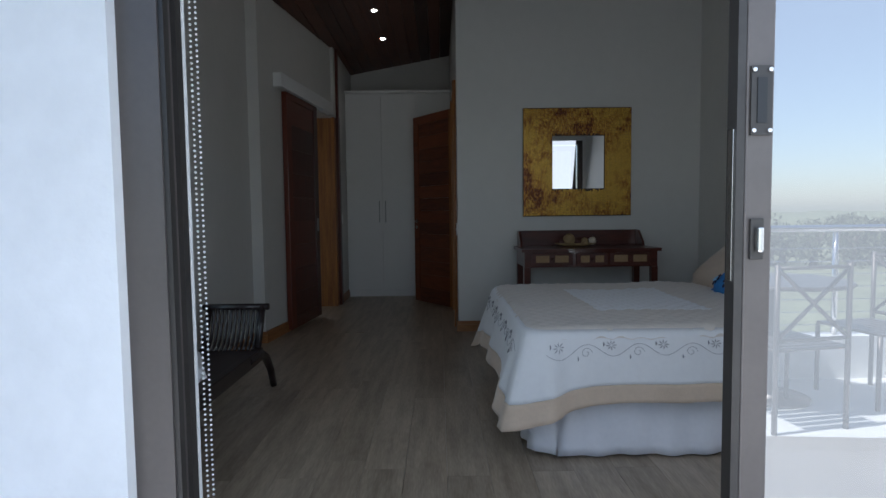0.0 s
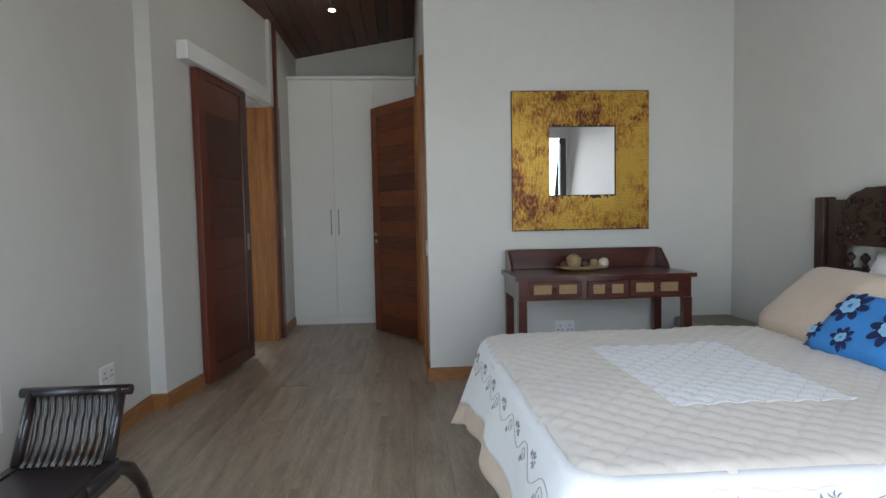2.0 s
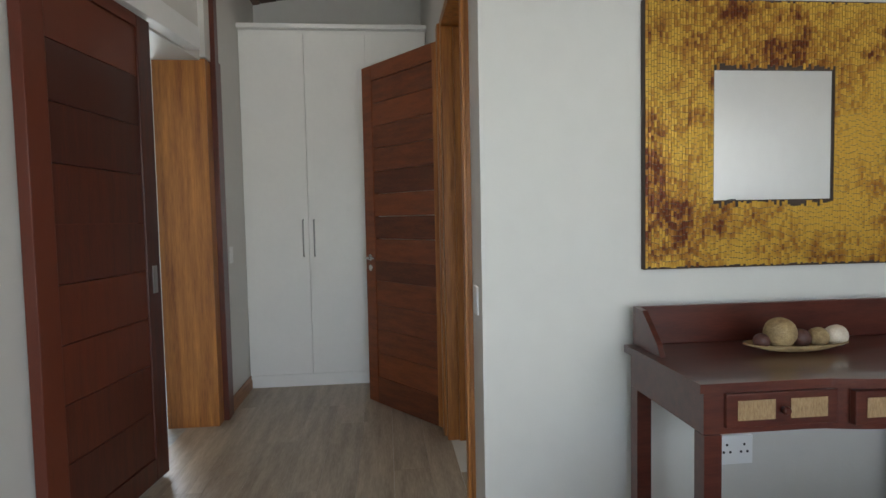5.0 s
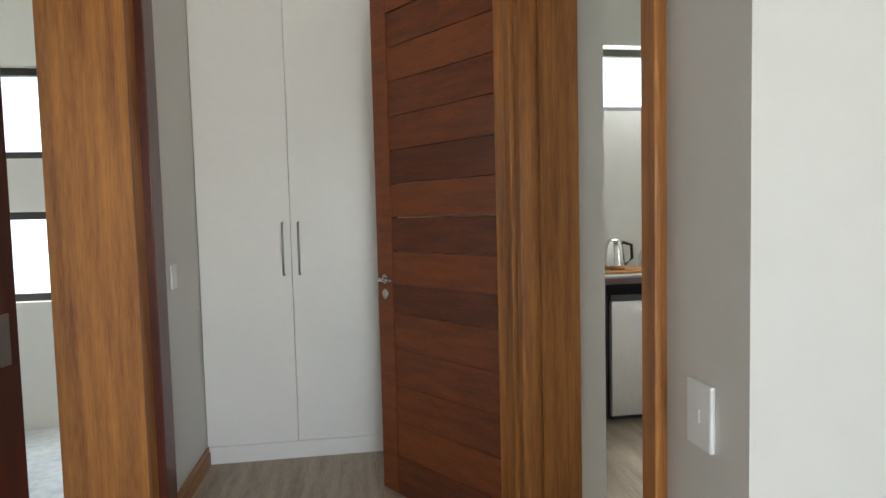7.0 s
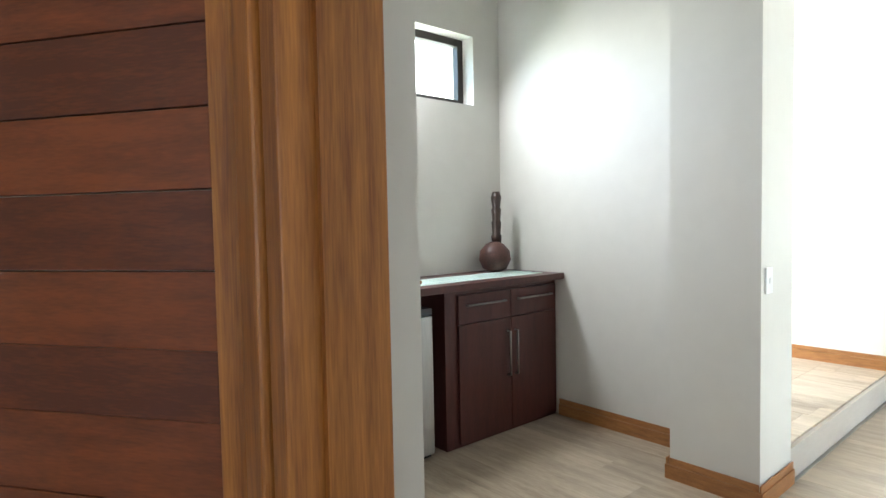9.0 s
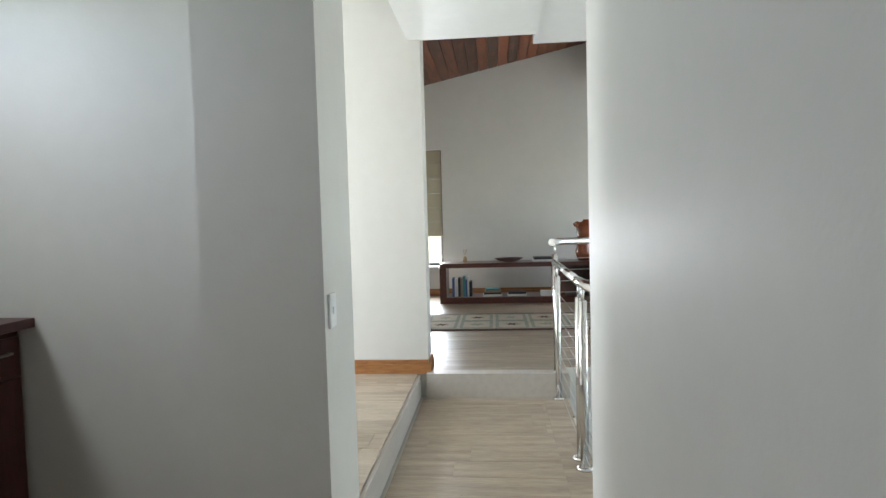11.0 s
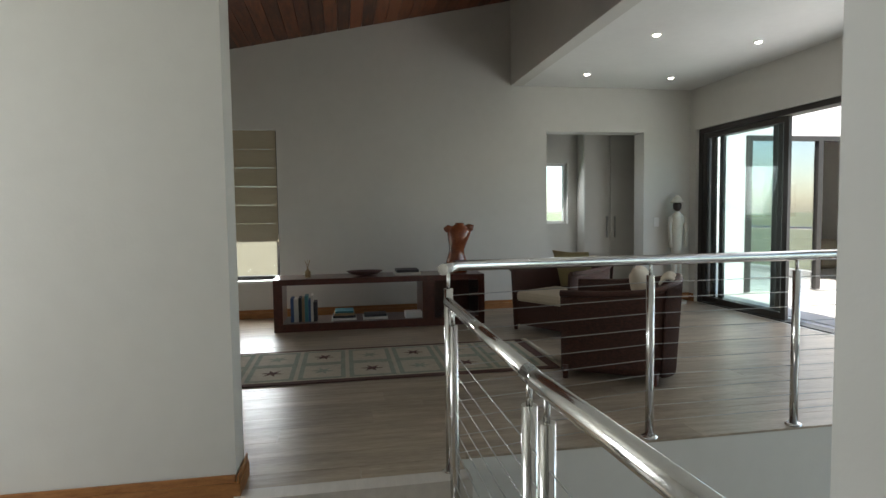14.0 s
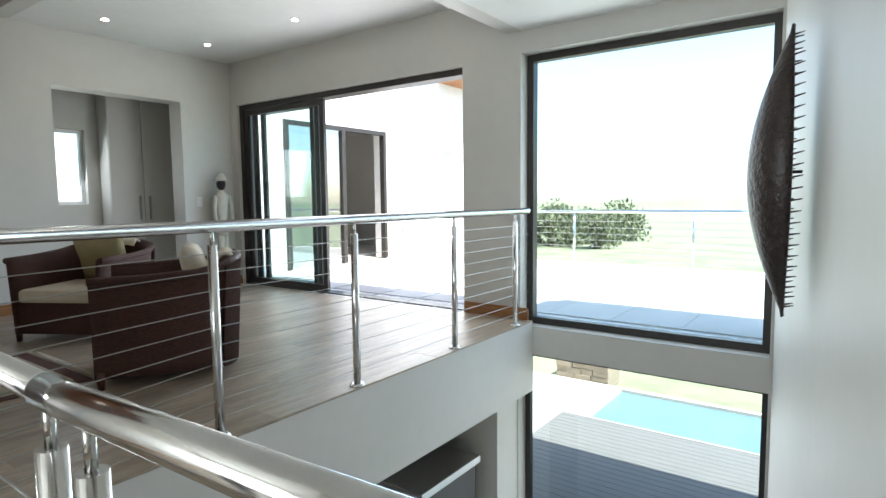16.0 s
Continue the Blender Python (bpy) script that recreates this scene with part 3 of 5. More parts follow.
dr = thing("door_3", "red-brown hardwood door with horizontal boards, standing open", "door", kind="structure")
DW, DH = 0.90, 2.41
for i in range(4):
    boxes("board", [(0.115, DW - 0.125, -0.016, 0.016, 0.2 + i * 0.175, 0.2 + i * 0.175 + 0.172)], DOORW, dr)
for i in range(8):
    boxes("board", [(0.115, DW - 0.125, -0.016, 0.016, 1.04 + i * 0.158, 1.04 + i * 0.158 + 0.154)], DOORW, dr)
boxes("stile", [(0.0, 0.115, -0.022, 0.022, 0.01, DH)], DOORW, dr, bev=0.003)
boxes("stile", [(DW - 0.125, DW, -0.022, 0.022, 0.01, DH)], FRAMEW, dr, bev=0.003)
boxes("rail", [(0.115, DW - 0.125, -0.021, 0.021, 0.01, 0.2)], DOORW, dr)
boxes("rail", [(0.115, DW - 0.125, -0.021, 0.021, 0.9, 1.04)], DOORW, dr)
boxes("rail", [(0.115, DW - 0.125, -0.021, 0.021, 2.305, DH)], DOORW, dr)
bm = bmesh.new()
for s in (-1, 1):
    tube(bm, [(0.06, s * 0.022, 1.06), (0.06, s * 0.065, 1.06), (0.075, s * 0.07, 1.06), (0.17, s * 0.066, 1.06)], 0.0085, 10)
dh = part("door_handle", bm, STEEL, dr, "steel lever handle")
bm = bmesh.new()
for zz in (1.06, 0.985):
    for s in (-1, 1):
        lathe(bm, [(0.024, 0), (0.024, 0.004), (0.02, 0.006)], seg=16)
        bmesh.ops.transform(bm, matrix=pose(0.06, s * 0.022, zz, -90 * s), verts=bm.verts[-48:])
part("escutcheon", bm, STEEL, dr)
for zz in (0.22, 1.95, 2.15):
    boxes("hinge", [(DW - 0.004, DW + 0.02, -0.026, -0.018, zz, zz + 0.1)], BRUSH, dr, bev=0.001)
a = math.atan2(7.11 - 7.85, 0.04 + 0.49)
dr.matrix_world = pose(-0.49, 7.85, 0, 0, 0, math.degrees(a))

# cupboard
cb = thing("wardrobe", "built-in white wardrobe with two tall doors", "wardrobe")
boxes("body", [(-1.47, -0.01, 8.315, 8.9, 0.0, 2.83)], CUPB, cb)
for x0, x1 in ((-1.465, -0.972), (-0.969, -0.492), (-0.489, -0.012)):
    boxes("door", [(x0, x1, 8.293, 8.313, 0.10, 2.80)], CUPB, cb, bev=0.002)
boxes("plinth", [(-1.465, -0.012, 8.297, 8.314, 0.0, 0.097)], CUPB, cb)
boxes("cornice", [(-1.47, 0.0, 8.26, 8.9, 2.831, 2.865)], CUPB, cb, bev=0.003)
for x in (-1.013, -0.927):
    bm = bmesh.new()
    tube(bm, [(x, 8.293, 1.34), (x, 8.262, 1.34), (x, 8.262, 1.05), (x, 8.293, 1.05)], 0.006, 8)
    part("handle", bm, BRUSH, cb, "slim steel bar handle")


def plate(name, label, cat, m, kind_):
    top = thing(name, label, cat)
    boxes("plate", [(-0.036, 0.036, 0.0, 0.010, -0.058, 0.058)] if kind_ == "switch" else [(-0.075, 0.075, 0.0, 0.010, -0.06, 0.06)], PLASTIC, top, bev=0.003)
    if kind_ == "switch":
        boxes("rocker", [(-0.008, 0.008, 0.0105, 0.014, -0.012, 0.012)], PLASTIC, top, bev=0.001)
    else:
        for x in (-0.037, 0.037):
            for dx, dz in ((0, 0.022), (-0.014, -0.008), (0.014, -0.008)):
                bm = bmesh.new()
                lathe(bm, [(0.0055, 0), (0.0055, 0.001)], seg=8)
                bmesh.ops.transform(bm, matrix=pose(x + dx, 0.0112, dz, -90), verts=bm.verts)
                part("socket_hole", bm, BLACK, top)
    top.matrix_world = m
    return top


plate("light_switch", "white plastic light switch plate", "switch", pose(-1.47, 7.86, 1.10, 0, 0, -90), "switch")
plate("light_switch", "white plastic light switch plate", "switch", pose(0.0, 5.92, 1.0, 0, 0, 90), "switch")
plate("light_switch", "white plastic light switch plate", "switch", pose(2.28, 7.075, 1.00, 0, 0, 180), "switch")
plate("power_outlet", "white double power outlet", "outlet", pose(1.03, 5.8, 0.37, 0, 0, 180), "outlet")
plate("power_outlet", "white double power outlet", "outlet", pose(-1.87, 4.85, 0.38, 0, 0, -90), "outlet")
plate("light_switch", "white plastic light switch plate", "switch", pose(9.0, 2.48, 1.22, 0, 0, 90), "switch")

# ---- bedroom things ----


def grid_surf(bm, nu, nv, fn, closed=False):
    g = [[bm.verts.new(fn(i / nu, j / nv)) for j in range(nv + 1)] for i in range(nu + 1)]
    for i in range(nu):
        for j in range(nv):
            f = bm.faces.new((g[i][j], g[i + 1][j], g[i + 1][j + 1], g[i][j + 1]))
            f.smooth = True
    return g


BX0, BX1, BY0, BY1, BZ = 0.25, 2.22, 2.87, 4.46, 0.61
bed = thing("bed", "double bed with carved dark wood headboard against the wall", "bed")
boxes("mattress", [(BX0 + 0.02, BX1, BY0 + 0.02, BY1 - 0.02, 0.30, BZ - 0.02)], VALANCE, bed, bev=0.03)
boxes("base", [(BX0 + 0.05, BX1, BY0 + 0.05, BY1 - 0.05, 0.06, 0.30)], VALANCE, bed)
for x, y in ((BX0 + 0.1, BY0 + 0.1), (BX0 + 0.1, BY1 - 0.1), (BX1 - 0.1, BY0 + 0.1), (BX1 - 0.1, BY1 - 0.1)):
    boxes("leg", [(x - 0.03, x + 0.03, y - 0.03, y + 0.03, 0, 0.06)], CARVE, bed)


def skirt_path(off):
    """The outline round three sides of the bed: far side, foot, near side."""
    x0, y0, y1, r = BX0 - off, BY0 - off, BY1 + off, 0.10 + 0.5 * off
    pts = [(BX1, y1)]
    pts += [(x0 + r + r * math.cos(a), y1 - r + r * math.sin(a)) for a in [math.radians(90 + 15 * k) for k in range(7)]]
    pts += [(x0 + r + r * math.cos(a), y0 + r + r * math.sin(a)) for a in [math.radians(180 + 15 * k) for k in range(7)]]
    pts += [(BX1, y0)]
    out = []
    for (ax, ay), (bx, by) in zip(pts, pts[1:]):
        n = max(1, int(math.hypot(bx - ax, by - ay) / 0.03))
        out += [(ax + (bx - ax) * k / n, ay + (by - ay) * k / n) for k in range(n)]
    return out + [pts[-1]]


def drape(z_top, z_bot, off0, off1, wave, freq, seed, nv=8):
    bm = bmesh.new()
    a, b = skirt_path(off0), skirt_path(off1)
    n = min(len(a), len(b))
    cx, cy = (BX0 + BX1) / 2, (BY0 + BY1) / 2

    def fn(u, v):
        i = min(n - 1, int(round(u * (n - 1))))
        pa, pb = a[min(len(a) - 1, int(u * (len(a) - 1)))], b[min(len(b) - 1, int(u * (len(b) - 1)))]
        w = wave * v * (math.sin(i * freq + 2 * noise.noise(Vector((i * 0.06, seed, 0)))) + 0.6 * noise.noise(Vector((i * 0.11, v * 2, seed))))
        x, y = pa[0] + (pb[0] - pa[0]) * v, pa[1] + (pb[1] - pa[1]) * v
        d = Vector((x - cx, y - cy)).normalized()
        zb = z_bot + 0.016 * noise.noise(Vector((i * 0.09, 3, seed))) * v
        return (x + d.x * w, y + d.y * w, z_top + (zb - z_top) * v)
    grid_surf(bm, n - 1, nv, fn)
    return bm


def solid(ob, t):
    m = ob.modifiers.new("solid", "SOLIDIFY")
    m.thickness = t
    return ob


solid(part("valance", drape(0.34, 0.015, 0.0, 0.02, 0.013, 1.1, 1.0), VALANCE, bed, "white gathered valance"), 0.004)
bs = thing("bedspread", "white and beige quilted bedspread with embroidered border", "bedspread")
bm = bmesh.new()


def top_fn(u, v):
    x, y = BX0 - 0.045 + u * (BX1 - BX0 + 0.045), BY0 - 0.045 + v * (BY1 - BY0 + 0.09)
    r = 0.13
    cx, cy = BX0 - 0.045 + r, (BY0 - 0.045 + r if y < (BY0 + BY1) / 2 else BY1 + 0.045 - r)
    if x < cx and (y - cy) * (1 if y > (BY0 + BY1) / 2 else -1) > 0:
        dx, dy = x - cx, y - cy
        k = max(abs(dx), abs(dy)) / max(1e-6, math.hypot(dx, dy))
        x, y = cx + dx * k, cy + dy * k
        e = r - math.hypot(x - cx, y - cy)
    else:
        e = min(x - BX0 + 0.045, y - BY0 + 0.045, BY1 + 0.045 - y)
    z = BZ + 0.012 * noise.noise(Vector((x * 2.5, y * 2.5, 4)))
    q = abs(math.sin((x + y) * 34)) * abs(math.sin((x - y) * 34))
    z += 0.009 * q ** 0.5
    if e < 0.06:
        z -= 0.05 * (1 - e / 0.06) ** 2
    return (x, y, z)


grid_surf(bm, 170, 140, top_fn)
solid(part("quilt_top", bm, QUILTB, bs, "beige quilted top"), 0.012)
bm = bmesh.new()


def mid_fn(u, v):
    w, d = BX1 - BX0 + 0.045, BY1 - BY0 + 0.09
    x, y, z = top_fn((0.66 + u * 0.62 - BX0 + 0.045) / w, (3.27 + v * 0.84 - BY0 + 0.045) / d)
    return (x, y, z + 0.010)


grid_surf(bm, 80, 90, mid_fn)
solid(part("centre_panel", bm, SPREAD, bs, "white quilted centre panel"), 0.003)
EDGE = [Vector(p) for p in skirt_path(0.045)]


def cloth(i, s, out=0.0):
    """A point of the hanging cloth: i along the bed's edge, s from the edge (0) to the hem (1)."""
    i = max(0.0, min(len(EDGE) - 1.001, i))
    k = int(i)
    p = EDGE[k].lerp(EDGE[k + 1], i - k)
    a, b = EDGE[max(0, k - 2)], EDGE[min(len(EDGE) - 1, k + 3)]
    d = (b - a).normalized()
    nrm = Vector((d.y, -d.x))
    cw = max(math.exp(-((p - Vector((BX0 - 0.045, yc))).length / 0.17) ** 2) for yc in (BY0 - 0.045, BY1 + 0.045))
    foot = 1.0 if abs(nrm.x) > 0.7 else 0.55
    off = 0.085 * foot * s ** 0.85 + 0.10 * cw * s ** 1.3
    off += s * (0.020 * math.sin(i * 0.36 + 2.5 * noise.noise(Vector((i * 0.05, 2, 0)))) * (1.0 if foot == 1.0 else 0.3) + 0.03 * cw * math.sin(i * 1.5))
    off += 0.006 * noise.noise(Vector((i * 0.2, s * 3, 5))) - 0.02 * (1 - min(1, s / 0.10)) ** 2
    hem = 0.28 - 0.045 * nrm.x ** 2 - 0.10 * cw + 0.006 * noise.noise(Vector((i * 0.12, 1, 9)))
    z = BZ + 0.004 - (BZ - hem) * s
    q = p + nrm * (off + out)
    return (q.x, q.y, z)


NE = len(EDGE) - 1
bm = bmesh.new()
grid_surf(bm, NE * 2, 14, lambda u, v: cloth(u * NE, v * 0.75))
solid(part("drop", bm, SPREAD, bs, "white embroidered side drop"), 0.004)
bm = bmesh.new()
grid_surf(bm, NE * 2, 5, lambda u, v: cloth(u * NE, 0.75 + v * 0.25))
solid(part("hem", bm, BEIGE, bs, "beige hem band"), 0.004)
# embroidered scroll along the hanging sides
near0 = min(range(NE), key=lambda k: (EDGE[k] - Vector((BX0 + 0.12, BY0 - 0.045))).length)
far0 = min(range(NE), key=lambda k: (EDGE[k] - Vector((BX0 - 0.045, BY1 - 0.12))).length)
starts = [near0 + 8 * k for k in range(8) if near0 + 8 * k < NE - 8] + [far0 + 8 * k for k in range(6)]
for i0 in starts:
    bm = bmesh.new()

    def P(u, z):
        return cloth(i0 + u / 0.03, (BZ - z) / 0.365, 0.0035)
    for k in range(8):
        a0 = k * math.pi / 4
        tube(bm, [P(0.006 * math.cos(a0), 0.535 + 0.006 * math.sin(a0)), P(0.017 * math.cos(a0 + 0.12), 0.535 + 0.017 * math.sin(a0 + 0.12)), P(0.025 * math.cos(a0), 0.535 + 0.025 * math.sin(a0))], [0.0010, 0.0022, 0.0008], 5)
    tube(bm, [P(-0.05 + 0.24 * k / 18, 0.512 - 0.030 * math.sin(k / 18 * math.pi * 2)) for k in range(19)], 0.0010, 5)
    tube(bm, [P(0.125 + 0.028 * (1 - k / 18) * math.cos(k * 0.55), 0.50 + 0.028 * (1 - k / 18) * math.sin(k * 0.55)) for k in range(15)], 0.0010, 5)
    for u, z in ((-0.035, 0.54), (0.085, 0.475)):
        tube(bm, [P(u, z - 0.010), P(u + 0.002, z), P(u, z + 0.012)], [0.0008, 0.0040, 0.0008], 6)
    part("embroidered_flower", bm, THREAD, bs)

# headboard
bm = bmesh.new()
HY0, HY1 = 2.62, 4.72
def head_top(y):
    u = (y - HY0) / (HY1 - HY0)
    return 1.23 + 0.13 * (math.sin(math.pi * u)) ** 0.7 + 0.035 * abs(math.sin(u * math.pi * 6.5)) + 0.012 * abs(math.sin(u * math.pi * 23)) + (0.03 if 0.42 < u < 0.58 else 0)
pr = [(HY0 + 0.05 + (HY1 - HY0 - 0.1) * k / 60, head_top(HY0 + 0.05 + (HY1 - HY0 - 0.1) * k / 60)) for k in range(61)]
prism(bm, [(HY0 + 0.05, 1.04), (HY1 - 0.05, 1.04)] + pr[::-1], "x", 2.25, 2.29)
for k in range(210):
    rng = random.Random(k)
    y = HY0 + 0.10 + (HY1 - HY0 - 0.2) * rng.random()
    z = 1.06 + (head_top(y) - 1.09) * rng.random()
    a0 = rng.random() * 6.28
    pts = [(2.247, y + 0.03 * (1 - j / 10) * math.cos(a0 + j * 0.6), z + 0.03 * (1 - j / 10) * math.sin(a0 + j * 0.6)) for j in range(8)]
    tube(bm, pts, [0.009 - 0.0008 * j for j in range(8)], 6)
hb = part("headboard", bm, CARVE, bed, "carved dark scrolled wooden headboard")
for y in (HY0, HY1):
    bm = bmesh.new()
    box(bm, 2.23, 2.31, y - 0.035, y + 0.035, 0.0, 1.31, 0.006)
    part("headboard_post", bm, CARVE, bed)
boxes("headboard_rail", [(2.245, 2.295, HY0 + 0.035, HY1 - 0.035, 0.86, 0.92)], CARVE, bed, bev=0.004)
boxes("headboard_rail", [(2.245, 2.295, HY0 + 0.035, HY1 - 0.035, 0.60, 0.67)], CARVE, bed, bev=0.004)
for i in range(20):
    y = HY0 + 0.1 + i * 0.1
    bm = bmesh.new()
    if i % 5 == 4:
        box(bm, 2.245, 2.295, y - 0.04, y + 0.04, 0.92, 1.04)
    else:
        lathe(bm, [(0.012, 0), (0.017, 0.012), (0.009, 0.022), (0.012, 0.034), (0.024, 0.05), (0.024, 0.062), (0.006, 0.082)], (2.27, y, 0.92), 10)
    part("spindle", bm, CARVE, bed)


def pillow(name, label, material, w, h, d, m, flowers=False):
    bm = bmesh.new()
    cushion(bm, w, h, d, Matrix())
    ob = part(name, bm, material)
    tagged(ob, label, "pillow")
    ob.matrix_world = m
    if flowers:
        for fx, fz, s in ((-0.13, 0.05, 1.0), (0.12, -0.02, 1.0), (-0.05, -0.11, 0.6), (0.2, 0.12, 0.6), (-0.22, -0.1, 0.5)):
            bm = bmesh.new()
            dy = -(d / 2) * ((1 - (2 * fx / w) ** 4) * (1 - (2 * fz / h) ** 4)) ** 0.5 - 0.004
            for k in range(8):
                a0 = k * math.pi / 4
                cxx, czz = fx + 0.058 * s * math.cos(a0), fz + 0.058 * s * math.sin(a0)
                vs = []
                for j in range(10):
                    b0 = j * math.pi / 5
                    ru, rv = 0.034 * s * math.cos(b0), 0.019 * s * math.sin(b0)
                    X, Z = cxx + ru * math.cos(a0) - rv * math.sin(a0), czz + ru * math.sin(a0) + rv * math.cos(a0)
                    q = max(0.0, (1 - min(1, abs(2 * X / w)) ** 4) * (1 - min(1, abs(2 * Z / h)) ** 4)) ** 0.5
                    vs.append(bm.verts.new((X, -(d / 2) * q - 0.007, Z)))
                bm.faces.new(vs)
            solid(part("printed_flower", bm, NAVY, ob), 0.002)
            bm = bmesh.new()
            for k in range(7):
                a0 = k * math.pi * 2 / 7 + 0.2
                X, Z = fx + 0.028 * s * math.cos(a0), fz + 0.028 * s * math.sin(a0)
                bm.faces.new([bm.verts.new((X + 0.017 * s * math.cos(b0), dy - 0.006, Z + 0.017 * s * math.sin(b0))) for b0 in [j * math.pi / 4 for j in range(8)]])
            solid(part("printed_petal_ring", bm, PETAL, ob), 0.002)
    return ob


pillow("pillow", "large beige cotton pillow leaning on the headboard", BEIGE, 0.62, 0.50, 0.20, pose(1.86, 4.17, 0.765, 0, 0, -94) @ pose(0, 0, 0, -50))
pillow("pillow", "large beige cotton pillow leaning on the headboard", BEIGE, 0.62, 0.50, 0.20, pose(1.88, 3.24, 0.80, 0, 0, -88) @ pose(0, 0, 0, -44))
pillow("pillow", "white cotton pillow standing behind the others", SPREAD, 0.68, 0.48, 0.18, pose(2.12, 3.93, 0.80, 0, 0, -90) @ pose(0, 0, 0, -22))
pillow("pillow", "pale grey-beige pillow behind the others", QUILTB, 0.66, 0.46, 0.18, pose(2.12, 3.45, 0.80, 0, 0, -90) @ pose(0, 0, 0, -22))
pillow("cushion", "bright blue oblong cushion with dark flower print", BLUE, 0.56, 0.34, 0.13, pose(1.74, 3.72, 0.74, 0, 0, -88) @ pose(0, 0, 0, -46), True)

# mirror with mosaic frame
mi = thing("wall_mirror", "square mirror in a wide gold mosaic frame", "mirror")
MX0, MX1, MZ0, MZ1, MY = 0.635, 1.673, 1.118, 2.152, 5.8
IX0, IX1, IZ0, IZ1 = 0.915, 1.412, 1.382, 1.885
for x0, x1, z0, z1 in ((MX0, MX1, MZ0, IZ0), (MX0, MX1, IZ1, MZ1), (MX0, IX0, IZ0, IZ1), (IX1, MX1, IZ0, IZ1)):
    boxes("frame_board", [(x0, x1, MY - 0.035, MY - 0.002, z0, z1)], GROUT, mi)
boxes("mirror_glass", [(IX0, IX1, MY - 0.030, MY - 0.002, IZ0, IZ1)], MIRROR, mi)
bm = bmesh.new()
rng = random.Random(3)
def tile(x0, x1, z0, z1):
    y = MY - 0.0352
    j = [rng.uniform(-0.0005, 0.0005) for _ in range(4)]
    f0 = [bm.verts.new(p) for p in ((x0, y, z0), (x1, y, z0), (x1, y, z1), (x0, y, z1))]
    f1 = [bm.verts.new(p) for p in ((x0 + 0.001, y - 0.004 + j[0], z0 + 0.001), (x1 - 0.001, y - 0.004 + j[1], z0 + 0.001), (x1 - 0.001, y - 0.004 + j[2], z1 - 0.001), (x0 + 0.001, y - 0.004 + j[3], z1 - 0.001))]
    bm.faces.new(f1)
    for k in range(4):
        bm.faces.new((f0[k], f0[(k + 1) % 4], f1[(k + 1) % 4], f1[k]))
x = MX0 + 0.002
while x < MX1 - 0.01:
    w = 0.0115
    z = MZ0 + 0.003 + rng.random() * 0.01
    while z < MZ1 - 0.012:
        h = rng.uniform(0.02, 0.03)
        h = min(h, MZ1 - 0.003 - z)
        if not (x + w > IX0 and x < IX1 and z + h > IZ0 and z < IZ1):
            tile(x, x + w - 0.0015, z, z + h - 0.0015)
        z += h
    x += w
tagged(part("mosaic", bm, GOLD, mi, "gold and amber glass mosaic tiles"), kind="stuff")

# writing desk
dk = thing("desk", "dark mahogany writing desk with cane-fronted drawers", "desk")
X0, X1, Y0, Y1 = 0.53, 1.72, 5.18, 5.73
bm = bmesh.new()
def desk_outline(o):
    pts = [(X0 - o, Y1), (X0 - o, Y0 + 0.03 - o)]
    for k in range(25):
        u = k / 24
        bow = 0.035 * max(0, math.sin(math.pi * (u - 0.32) / 0.36)) if 0.32 < u < 0.68 else 0
        pts.append((X0 - o + u * (X1 - X0 + 2 * o), Y0 + 0.03 - o - bow))
    return pts + [(X1 + o, Y1)]
prism(bm, desk_outline(0.015), "z", 0.785, 0.812)
part("desktop", bm, MAHOG, dk)
bm = bmesh.new()
prism(bm, desk_outline(-0.012), "z", 0.655, 0.784)
part("apron", bm, MAHOG, dk)
boxes("gallery", [(X0 + 0.02, X1 - 0.02, Y1 - 0.02, Y1, 0.813, 0.955)], MAHOG, dk, bev=0.003)
for x in (X0 + 0.02, X1 - 0.04):
    bm = bmesh.new()
    prism(bm, [(Y1 - 0.021, 0.813), (Y1 - 0.021, 0.955), (Y1 - 0.08, 0.95), (Y1 - 0.13, 0.91), (Y1 - 0.2, 0.85), (Y1 - 0.22, 0.813)], "x", x, x + 0.02)
    part("gallery_side", bm, MAHOG, dk)
for x in (X0 + 0.01, X1 - 0.065):
    for y in (Y0 + 0.035, Y1 - 0.06):
        bm = bmesh.new()
        prism(bm, [(x, y), (x + 0.055, y), (x + 0.055, y + 0.055), (x, y + 0.055)], "z", 0.0, 0.654)
        part("leg", bm, MAHOG, dk)
boxes("shelf", [(X0 + 0.02, X1 - 0.02, Y0 + 0.1, Y1 - 0.07, 0.10, 0.125)], MAHOG, dk)
for i, (x0, x1, dy) in enumerate(((X0 + 0.075, X0 + 0.43, 0.0), (X0 + 0.46, X1 - 0.46, -0.033), (X1 - 0.43, X1 - 0.075, 0.0))):
    yy = Y0 + 0.04 + dy
    dw = boxes("drawer", [(x0, x1, yy - 0.012, yy + 0.012, 0.675, 0.775)], MAHOG, dk, bev=0.003)
    c = (x0 + x1) / 2
    for a, b in ((x0 + 0.035, c - 0.025), (c + 0.025, x1 - 0.035)):
        boxes("cane_inset", [(a, b, yy - 0.015, yy - 0.0125, 0.697, 0.755)], CANE, dw)
    bm = bmesh.new()
    lathe(bm, [(0.008, 0), (0.007, 0.01), (0.013, 0.018), (0.009, 0.026)], seg=12)
    bmesh.ops.transform(bm, matrix=pose(c, yy - 0.0125, 0.725, 90), verts=bm.verts)
    part("knob", bm, MAHOG, dw)
dk.scale, dk.location = (1, 1, 1.03), (0.02, 0, 0)
bw = thing("bowl", "oval wooden dish holding woven balls", "bowl")
bm = bmesh.new()
